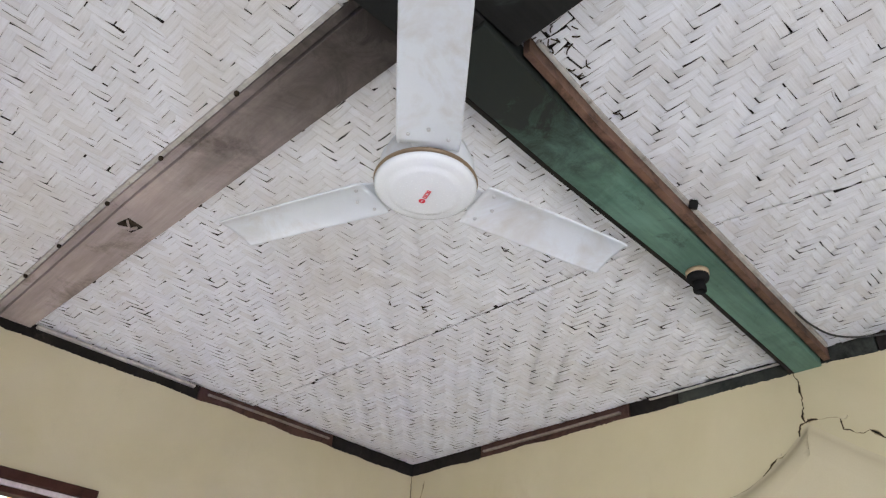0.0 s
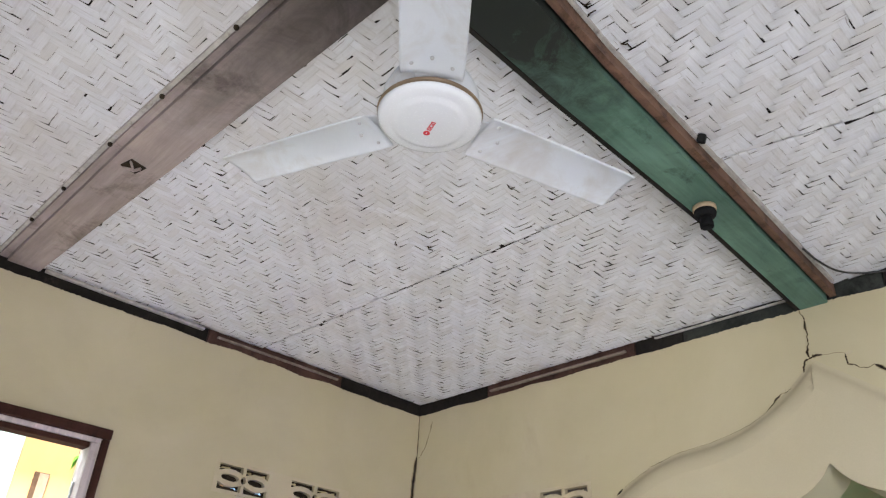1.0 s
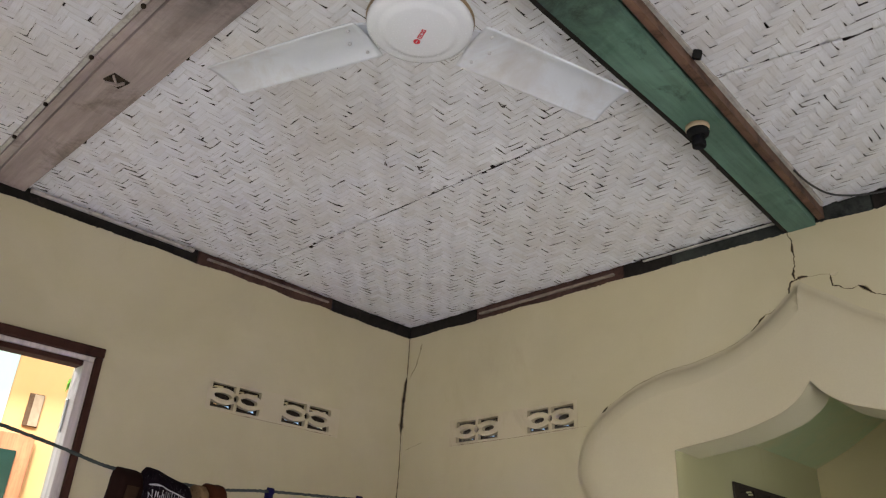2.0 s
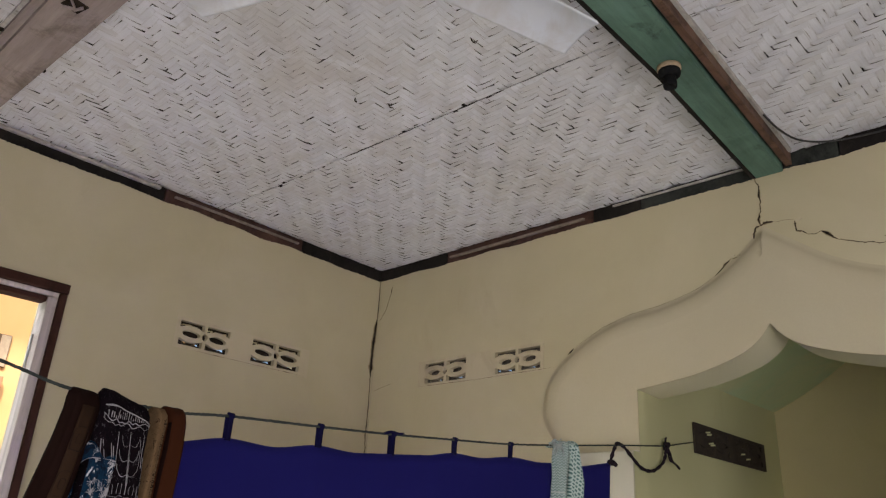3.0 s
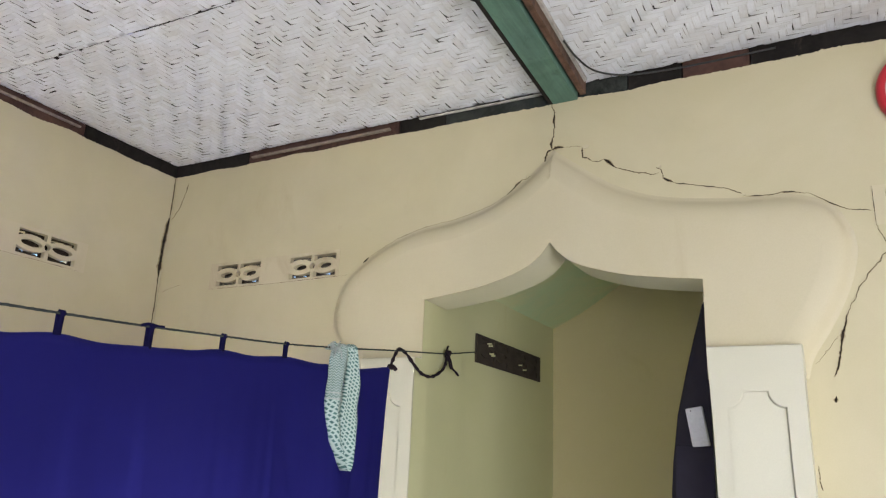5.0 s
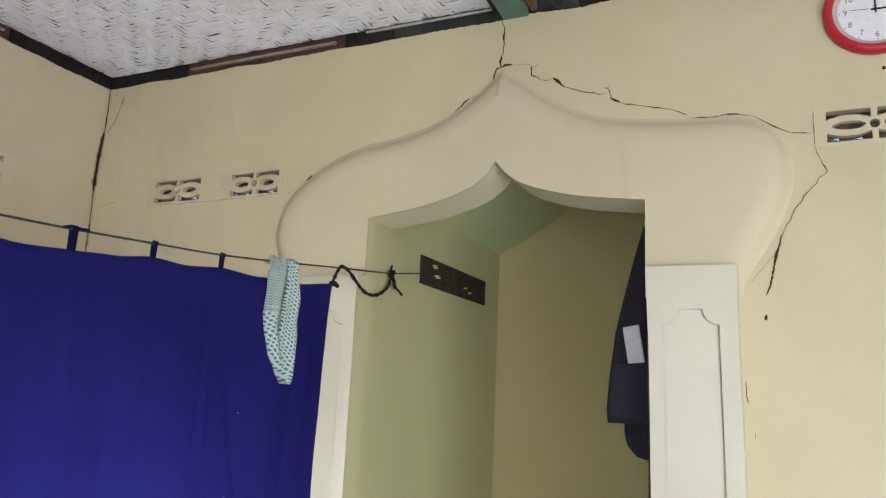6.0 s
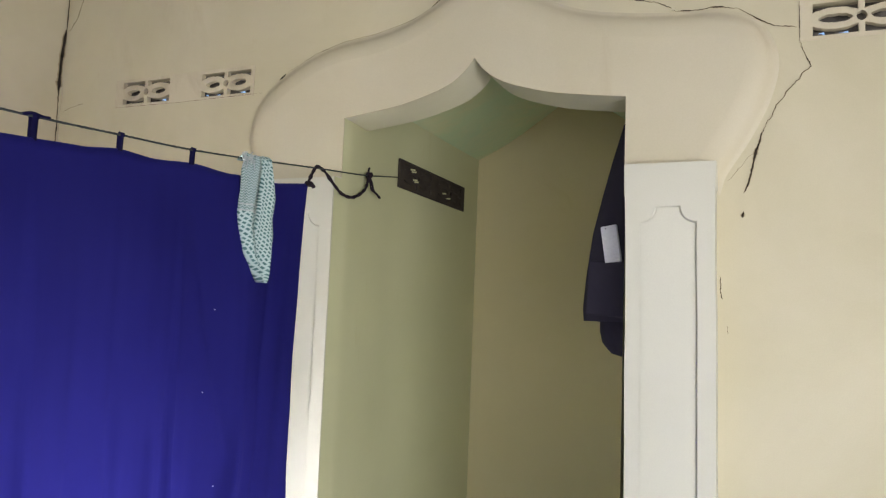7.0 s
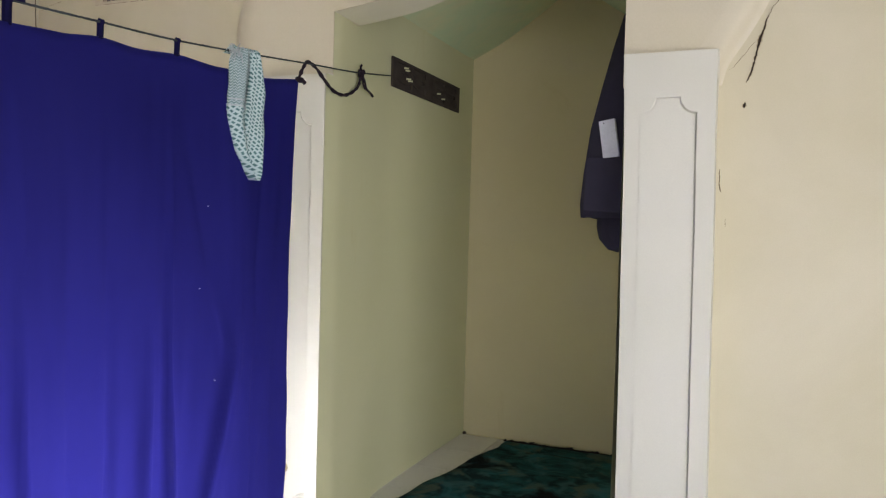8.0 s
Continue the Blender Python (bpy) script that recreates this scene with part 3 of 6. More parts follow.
outer = [(p.x, p.y) for p in smooth_line([(x, z, 0) for x, z in ARCH_OUT[:14]], 5)] + [(p.x, p.y) for p in smooth_line([(x, z, 0) for x, z in ARCH_OUT[13:]], 5)][1:]
steps = [(-0.004, 0.002), (0.002, -0.0010), (0.009, -0.0030), (0.016, -0.0080), (0.023, -0.0155), (0.031, -0.0232), (0.040, -0.0290), (0.051, -0.0333), (0.064, -0.0367), (0.078, -0.0390), (0.090, -0.0400)]
arch = thing("arch_surround", (AX, 0, 1.6), "raised cream plaster surround of the pointed niche", "arch surround", "", "structure")
rows = [[Vector((x, y, z)) for x, z in inset(outer, d)] for d, y in steps]
part("cove", sheet(rows), ARCH, arch, "coved plaster edge of the surround", True)
inner = list(dict.fromkeys(inset(outer, 0.090)))
face = inner + [(NX1, 1.54)] + [(x, z) for x, z in reversed(ARCH_IN)] + [(NX0, 1.54)]
part("face", plate([face], 0.046, Matrix.Translation((0, -0.017, 0)) @ NORTH), ARCH, arch)

bm = bmesh.new()
add_sheet(bm, [[Vector((x, y, z - 0.0015)) for x, z in ARCH_IN] for y in (-0.0385, 0.05, 0.148)])
add_sheet(bm, [[Vector((x, y, z + 0.004)) for x, z in ARCH_IN] for y in (-0.0385, 0.148)])
part("soffit", bm, SOFFIT, arch, "cream painted underside of the arch", True)

# pilasters beside the niche: edges fitted to the camera's view, with a shallow panel whose edges are chamfered
def pilaster(x0, x1, lean):
    p = thing("pilaster", ((x0 + x1) / 2, -0.04, 0), "white painted pilaster with a recessed panel with notched corners", "pilaster", "pilasters beside the niche", "structure")

    def settle(bm, wave):
        """Shifts the edges by height to fit the camera's view, and waves the faces slightly."""
        for v in bm.verts:
            low = 1.0 - min(1.0, max(0.0, v.co.z / 1.6))
            step = min(1.0, max(0.0, (1.60 - v.co.z) / 0.16))
            v.co.x += lean * (0.006 * step * (v.co.x < (x0 + x1) / 2) + 0.018 * low) + wave * 0.002 * noise.noise((0, v.co.z * 4.0, v.co.x * 3.0))
        return bm

    def cut(bm):
        for k in range(1, 14):
            bmesh.ops.bisect_plane(bm, geom=bm.verts[:] + bm.edges[:] + bm.faces[:], plane_co=(0, 0, 1.62 * k / 14), plane_no=(0, 0, 1))
        return bm

    part("shaft", settle(cut(box((x0 + 0.002, -0.0742, 0.0), (x1 - 0.001, 0.004, 1.629), None, 0.002)), 1), PILASTER, p)
    part("capital", settle(box((x0, -0.060, 1.548), (x1 + 0.001, 0.003, 1.634), None, 0.005), 0), PILASTER, p)
    a, b, lo, hi = x0 + 0.046, x1 - 0.054, 0.12, 1.497
    r = 0.046

    def notch(grow):
        pts = []
        l, q, d, u = a - grow, b + grow, lo - grow, hi + grow
        for cx, cz, start in ((l, d, 0), (q, d, 90), (q, u, 180), (l, u, 270)):
            pts += [(cx + r * math.cos(radians(start + 90 - k * 15)), cz + r * math.sin(radians(start + 90 - k * 15))) for k in range(7)]
        return pts
    def depth(x):
        """The panel lies flush on one side and is sunk on the other."""
        return -0.0856 + 0.0098 * min(1.0, max(0.0, (x - a) / (b - a)))

    face_line = rect(x0 + 0.002, x1 - 0.001, 0.004, 1.627)
    part("frame", settle(cut(plate([face_line, notch(0.004)], 0.012, Matrix.Translation((0, -0.0800, 0)) @ NORTH)), 1), PILASTER, p)
    panel = plate([notch(-0.001)], 0.002, NORTH)
    for v in panel.verts:
        v.co.y += depth(v.co.x) + 0.001
    part("panel", settle(cut(panel), 1), PILASTER, p)
    rows = [[Vector((x, -0.0858 if share == 0 else -0.0858 + share * (depth(x) + 0.0858), z)) for x, z in notch(g)] for g, share in ((0.004, 0.0), (0.003, 0.08), (0.0008, 0.9), (0.0, 1.0))]
    part("chamfer", settle(cut(sheet(rows, close=True)), 1), PILASTER, p, "soft edge of the recessed panel", True)
    return p


curtain_side = pilaster(1.234, 1.4905, 0.0)
chip = [(1.358 + 0.010 * math.cos(a) + 0.003 * math.cos(3 * a), 0.247 + 0.022 * math.sin(a)) for a in [k * 2 * math.pi / 16 for k in range(16)]]
part("chip", plate([chip], 0.003, Matrix.Translation((0, -0.0856, 0)) @ NORTH), RAW_EDGE, curtain_side, "small chipped spot in the plaster")
pilaster(2.4925, 2.752, 1.0)

# niche behind the arch: splayed side walls, back wall, green vault
side_left = [(p.x, p.y) for p in smooth_line([(1.4932, -0.0392, 0), (1.4918, 0.02, 0), (1.479, 0.12, 0), (1.460, 0.30, 0), (1.440, 0.50, 0), (1.434, 0.80, 0), (1.434, 1.20, 0), (1.435, 1.40, 0), (1.437, 1.475, 0)], 4)]
side_right = [(2 * AX + 0.01 - x, y) for x, y in side_left]
HOLE = (0.50, 1.235)   # dark vent in the niche's left wall


def niche_wall(line, sign):
    bm = bmesh.new()
    rows = [[Vector((x, y, min(z, 1.848 if y < 0.02 else 2.10))) for x, y in line] for z in (-0.05, 1.0, 2.10)]
    add_sheet(bm, rows)
    rows = [[Vector((x + sign * 0.10, y, min(z, 1.848 if y < 0.02 else 2.10))) for x, y in line] for z in (-0.05, 1.0, 2.10)]
    add_sheet(bm, rows)
    if sign < 0:    # the reveal beside the pilaster carries the niche's paint
        add_sheet(bm, [[Vector((line[0][0] - 0.0006, y, z)) for y in (-0.0850, -0.038)] for z in (0.0, 1.0, 1.628)])
    return bm


structure("wall_niche_west", niche_wall(side_left, -1), NICHE, "olive cream plaster side wall of the niche", "wall", True)
side_right = [(x + 0.006, y) for x, y in side_right]
structure("wall_niche_east", niche_wall(side_right, 1), NICHE, "olive cream plaster side wall of the niche", "wall", True)
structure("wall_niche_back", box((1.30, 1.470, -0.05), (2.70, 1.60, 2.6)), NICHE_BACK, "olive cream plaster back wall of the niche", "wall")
vault_line = [(1.33, 1.955), (1.425, 2.003), (1.60, 2.09), (1.80, 2.222), (1.90, 2.295), (1.985, 2.36), (2.07, 2.295), (2.17, 2.222), (2.37, 2.09), (2.545, 2.003), (2.64, 1.955)]
vault = [(p.x, p.y) for p in smooth_line([(x, z, 0) for x, z in vault_line], 3)]
rows = [[Vector((x, y, z)) for x, z in vault] for y in (0.145, 0.6, 1.05, 1.48)]
bm = sheet(rows)
add_sheet(bm, [[Vector((x, y, z + 0.06)) for x, z in vault] for y in (0.145, 1.48)])
structure("ceiling_niche", bm, VAULT, "green painted pointed vault of the niche", "ceiling", True)

# floor
structure("floor", box((-0.15, SOUTH - 0.15, -0.10), (EAST + 0.15, 1.60, -0.012)), GROUT, "grey grout bed under pale floor tiles", "floor")

# ---- ceiling of woven bamboo, in one mesh with a dark sheet for the shade above it ----
CELL = 0.0232


def weave_ceiling():
    verts, faces, uvs, edges = [], [], [], []
    rng = random.Random(11)

    def strip(cx, cy, half_len, half_wid, along_x, drop, z, lim):
        """One visible float: bowed down a little in the middle, tucked up at its ends."""
        n0 = len(verts)
        skew, shift, roll = rng.uniform(-0.0016, 0.0016), rng.uniform(-0.0010, 0.0010), rng.uniform(-0.0007, 0.0007)
        off = rng.uniform(0, 50)
        x0, x1, low, high = lim
        clog = noise.noise((cx * 1.9, cy * 1.9, 31.0)) + 0.6 * noise.noise((cx * 6, cy * 6, 12.0))
        open_odds = 0.07 if clog > 0.22 else (0.16 if clog > -0.08 else 0.27)
        thick = cx > 2.08 or cy < -2.0     # these panels carry more whitewash
        nick = {(e, s): (rng.uniform(0.66, 0.92) if thick else rng.uniform(0.55, 0.88)) if rng.random() < open_odds * (0.95 if e else 0.16) else 1.0 for e in (-1, 0, 1) for s in (-1, 1)}
        torn = damage(cx, cy)
        if torn > 0:
            half_wid *= 1 - torn * rng.uniform(0.1, 0.6)
            half_len *= 1 - torn * rng.uniform(0.0, 0.4)
            skew += torn * rng.uniform(-0.012, 0.012)
        for u, dz in ((-1.0, 0.0013), (-0.80, -0.0002), (-0.42, -drop * 0.8), (0.25, -drop), (0.80, -0.0002), (1.0, 0.0013)):
            for s in (-1, 1):
                a = u * half_len
                b = s * half_wid * nick[(0 if abs(u) < 0.5 else (-1 if u < 0 else 1), s)] + shift + skew * u
                zz = z + dz + roll * s
                x, y = (cx + a, cy + b) if along_x else (cx + b, cy + a)
                x = min(max(x, x0), x1)
                verts.append((x, min(max(y, low(x)), high(x)), zz))
                uvs.append((off + u * half_len, off + s * half_wid))
                edges.append((u, s))
        for k in range(5):
            i = n0 + 2 * k
            faces.append((i, i + 1, i + 3, i + 2))

    def damage(x, y):
        """How far the weave is frayed: one torn place beside the beam, small ones elsewhere."""
        out = 0.0
        for px, py, r in ((2.230, -1.70, 0.070), (2.232, -1.60, 0.045), (2.225, -1.50, 0.035), (2.215, -1.36, 0.025), (1.635, -1.184, 0.025), (1.16, -1.19, 0.03), (1.23, -1.10, 0.028), (0.42, -1.72, 0.05)):
            out = max(out, 1 - math.hypot(x - px, y - py) / r)
        return out

    def panel(x0, x1, low, high, z, seed, shift=0):
        rng.seed(seed)
        lim = (x0, x1, low, high)
        y0, y1 = min(low(x0), low(x1)), max(high(x0), high(x1))
        ni, nj = int((x1 - x0) / CELL) + 1, int((y1 - y0) / CELL) + 1
        for i in range(-3, ni):
            for j in range(-3, nj):
                k = (i + j + shift) % 6
                if k not in (0, 3):
                    continue
                x, y = x0 + i * CELL, y0 + j * CELL
                sag = 0.007 * noise.noise((x * 1.3, y * 1.3, seed)) + 0.0008 * noise.noise((x * 9, y * 9, seed))
                wide = CELL * rng.uniform(0.497, 0.530)
                if rng.random() < 0.03:
                    wide *= rng.uniform(0.84, 0.95)
                long = CELL * rng.uniform(1.60, 1.95)
                if rng.random() < 0.22:
                    long *= rng.uniform(0.80, 0.92)
                drop = rng.uniform(0.0006, 0.0020)
                cx, cy = (x + 1.5 * CELL, y + 0.5 * CELL) if k == 0 else (x + 0.5 * CELL, y + 1.5 * CELL)
                if cx + CELL < x0 or cx - CELL > x1 or cy + CELL < low(cx) or cy - CELL > high(cx):
                    continue
                strip(cx, cy, long, wide, k == 0, drop, z + sag + (0.0004 if k == 0 else 0.0), lim)

    def flat(y):
        return lambda x: y

    def seam(a, slope, gap):
        return lambda x: a + slope * x + gap * (1.3 + 0.9 * noise.noise((x * 6, a, 0))) + 0.004 * noise.noise((x * 2.5, a, 4))

    panel(0.0, 2.02, seam(-0.975, 0.028, 0.0050), flat(0.0), CEIL + 0.003, 1)
    panel(0.0, 2.04, flat(-1.95), seam(-0.975, 0.028, -0.0028), CEIL - 0.002, 2, 2)
    panel(2.09, 4.1, seam(-1.375, 0.22, 0.0042), flat(0.0), CEIL + 0.003, 3, 4)
    panel(2.09, 4.1, flat(-1.85), seam(-1.375, 0.22, -0.003), CEIL - 0.002, 4, 1)
    panel(0.0, 2.04, flat(-3.1), flat(-2.03), CEIL, 5, 3)
    panel(2.12, 4.1, flat(-3.1), flat(-1.90), CEIL, 6)
    for z in (CEIL + 0.0135, CEIL + 0.05):   # near-black sheet above the weave, coloured for the shade in its gaps
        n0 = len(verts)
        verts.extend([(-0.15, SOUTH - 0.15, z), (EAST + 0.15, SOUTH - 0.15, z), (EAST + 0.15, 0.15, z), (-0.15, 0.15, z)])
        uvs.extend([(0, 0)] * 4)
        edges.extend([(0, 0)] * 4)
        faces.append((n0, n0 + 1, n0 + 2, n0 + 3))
    data = bpy.data.meshes.new("ceiling")
    data.from_pydata(verts, [], faces)
    layer = data.uv_layers.new(name="strip")
    flat_uv = [c for f in faces for v in f for c in uvs[v]]
    layer.data.foreach_set("uv", flat_uv)
    rim = data.uv_layers.new(name="rim")
    rim.data.foreach_set("uv", [c for f in faces for v in f for c in edges[v]])
    data.materials.append(BAMBOO)
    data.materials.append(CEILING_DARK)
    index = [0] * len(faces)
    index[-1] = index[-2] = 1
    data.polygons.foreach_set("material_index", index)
    data.polygons.foreach_set("use_smooth", [True] * len(faces))
    data.update()
    ob = new("ceiling", data)
    return tagged(ob, "whitewashed woven bamboo ceiling with dark gaps and grey stains", "ceiling", "", "structure")


ceiling = weave_ceiling()
rng = random.Random(8)
frayed = []
for px, py, count, reach in ((1.635, -1.184, 2, 0.012), (1.16, -1.19, 2, 0.012), (1.23, -1.10, 2, 0.012), (2.235, -1.70, 14, 0.05), (2.225, -1.58, 6, 0.03), (2.215, -1.42, 3, 0.02)):
    for k in range(count):
        a = rng.uniform(0, 2 * math.pi)
        x, y = px + rng.uniform(-reach, reach), py + rng.uniform(-reach, reach)
        l = rng.uniform(0.012, 0.028)
        bend = rng.uniform(-0.6, 0.6)
        frayed.append([(x, y, CEIL + 0.002), (x + l * 0.5 * math.cos(a), y + l * 0.5 * math.sin(a), CEIL - 0.008), (x + l * math.cos(a + bend), y + l * math.sin(a + bend), CEIL - 0.005)])
for points in frayed:
    part("frayed_strip", tube(points, 0.0016, 5, 4, 0.4), EAVE_DARK, ceiling, "dark frayed bamboo end")

# ---- beams ----
def prism(path, lo, hi, bevel=0.004):
    """A beam over the outline path in plan, between two heights."""
    bm = bmesh.new()
    low = [bm.verts.new((x, y, lo)) for x, y in path]
    high = [bm.verts.new((x, y, hi)) for x, y in path]
    n = len(path)
    bm.faces.new(low)
    bm.faces.new(high)
    for k in range(n):
        bm.faces.new((low[k], low[(k + 1) % n], high[(k + 1) % n], high[k]))
    if bevel:
        bmesh.ops.bevel(bm, geom=[e for e in bm.edges], offset=bevel, segments=2, affect="EDGES", profile=0.5)
    return bm


beam_north = thing("ceiling_beam", (2.06, -0.9, 2.57), "green painted timber ceiling beam with a raw brown side board", "beam", "ceiling beams", "structure")
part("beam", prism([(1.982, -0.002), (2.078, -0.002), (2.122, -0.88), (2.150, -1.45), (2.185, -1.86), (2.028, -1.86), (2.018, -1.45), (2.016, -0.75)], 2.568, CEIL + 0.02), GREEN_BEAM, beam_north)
# black strip over the beam's west face, painting in its shade
part("dark_lath", prism([(1.966, -0.004), (1.980, -0.004), (2.014, -0.75), (2.016, -1.45), (2.026, -1.858), (2.014, -1.858), (2.003, -1.45), (2.000, -0.75)], 2.5705, CEIL + 0.012, 0.002), BLACK_PLATE, beam_north, "black strip for the shade on the beam's side")
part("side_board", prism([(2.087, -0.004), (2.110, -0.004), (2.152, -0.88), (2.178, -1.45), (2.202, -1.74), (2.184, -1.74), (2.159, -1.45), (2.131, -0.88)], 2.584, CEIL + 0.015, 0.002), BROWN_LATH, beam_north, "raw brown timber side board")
part("edge_lath", prism([(2.110, -0.03), (2.122, -0.03), (2.163, -0.88), (2.188, -1.45), (2.212, -1.72), (2.202, -1.72), (2.178, -1.45), (2.152, -0.88)], CEIL - 0.012, CEIL + 0.004, 0.002), WHITE_STRIP, beam_north, "whitewashed edge lath")
beam_west = thing("ceiling_beam", (1.0, -2.0, 2.60), "grey-brown weathered timber ceiling beam with a side moulding", "beam", "ceiling beams", "structure")
part("beam", prism([(0.0, -1.948), (1.0, -1.918), (2.03, -1.888), (2.03, -2.034), (1.0, -2.058), (0.0, -2.062)], 2.607, CEIL + 0.02), GREY_BEAM, beam_west)
part("side_board", prism([(0.0, -2.064), (1.0, -2.060), (2.03, -2.036), (2.03, -2.056), (1.0, -2.084), (0.0, -2.092)], 2.617, CEIL + 0.015, 0.002), GREY_BEAM, beam_west, "narrow grey-brown moulding")
part("edge_lath", prism([(0.0, -2.094), (1.0, -2.086), (1.97, -2.058), (1.97, -2.070), (1.0, -2.098), (0.0, -2.106)], CEIL - 0.010, CEIL + 0.004, 0.002), WHITE_STRIP, beam_west, "whitewashed edge lath")
# flat dark plate, coloured as the shade inside the hole
part("notch", box((0.893, -2.028, 2.6035), (0.945, -1.978, 2.6065), pose(0, 0, 0, 0, 0, 12)), GAP, beam_west, "dark plate for the shade in a splintered mortise hole")
for dx, dy, turn in ((0.0, 0.012, 20), (0.012, -0.008, -35), (-0.014, -0.006, 60)):
    part("splinter", box((0.90 + dx, -2.006 + dy, 2.596), (0.935 + dx, -2.001 + dy, 2.6045), pose(0, 0, 0, 8, 4, turn), 0.001), GREY_BEAM, beam_west, "split wood splinter")
beam_east = thing("ceiling_beam", (3.4, -1.85, 2.57), "near-black timber ceiling beam", "beam", "ceiling beams", "structure")
part("beam", prism([(2.19, -1.765), (EAST, -1.80), (EAST, -1.96), (2.19, -1.935)], 2.58, CEIL + 0.02), DARK_BEAM, beam_east)
beam_south = thing("ceiling_beam", (2.08, -3.2, 2.57), "near-black timber ceiling beam", "beam", "ceiling beams", "structure")
part("beam", prism([(2.032, -1.862), (2.188, -1.862), (2.16, SOUTH), (2.0, SOUTH)], 2.575, CEIL + 0.02), DARK_BEAM, beam_south)
for x, y in ((0.35, -2.098), (0.62, -2.095), (0.95, -2.09), (1.25, -2.082), (1.6, -2.074), (0.5, -1.93), (1.15, -1.91), (1.62, -1.90)):
    part("nail_head", lathe([(0.0, 2.6125), (0.005, 2.613), (0.007, 2.617), (0.006, 2.624), (0.0, 2.624)], (x, y, 0), 8), GAP, beam_west, "rusted nail head")

# ---- cracks in the plaster ----
def crack(points, width, normal, jag=0.006, seed=0.0, lift=0.0022, swell=1.0):
    """A jagged open crack along a few points of the wall; normal is 'y' (north wall) or 'x' (west wall)."""
    bm = bmesh.new()
    line = []
    for (a, za), (b, zb) in zip(points, points[1:]):
        steps = max(2, int(math.hypot(b - a, zb - za) / 0.0045))
        line += [(a + (b - a) * k / steps, za + (zb - za) * k / steps) for k in range(steps)]
    line.append(points[-1])
    left, right = [], []
    n = len(line)
    for i, (a, z) in enumerate(line):
        p0, p1 = line[max(i - 2, 0)], line[min(i + 2, n - 1)]
        d = Vector((p1[0] - p0[0], p1[1] - p0[1])).normalized()
        side = Vector((d.y, -d.x))
        off = jag * (0.9 * noise.noise((i * 0.16, seed, 0)) + 0.5 * noise.noise((i * 0.55, seed, 5)))
        taper = min(1.0, 5.0 * i / n + 0.3, 5.0 * (n - 1 - i) / n + 0.25)
        burst = max(0.0, noise.noise((i * 0.10, seed, 9))) * 1.8 + 0.5 * noise.noise((i * 0.8, seed, 2))
        w = 0.95 * swell * width * taper * (max(0.22, 0.50 + burst) if width < 0.012 else 0.55 + 0.25 * burst)
        for store, k in ((left, off + w / 2), (right, off - w / 2)):
            q = (a + side.x * k, z + side.y * k)
            store.append(bm.verts.new((q[0], -lift, q[1]) if normal == "y" else (lift, q[0], q[1])))
    for i in range(n - 1):
        bm.faces.new((left[i], left[i + 1], right[i + 1], right[i]))
    return bm


def open_crack(wall, points, width, normal, jag, seed):
    """The dark gap, and the raw broken plaster along its lips."""
    part("crack", crack(points, width, normal, jag, seed), GAP if width > 0.0025 else HAIRLINE, wall)
    if width > 0.0024:
        part("broken_lip", crack(points, width, normal, jag, seed, 0.0012, 1.8), RAW_EDGE, wall)


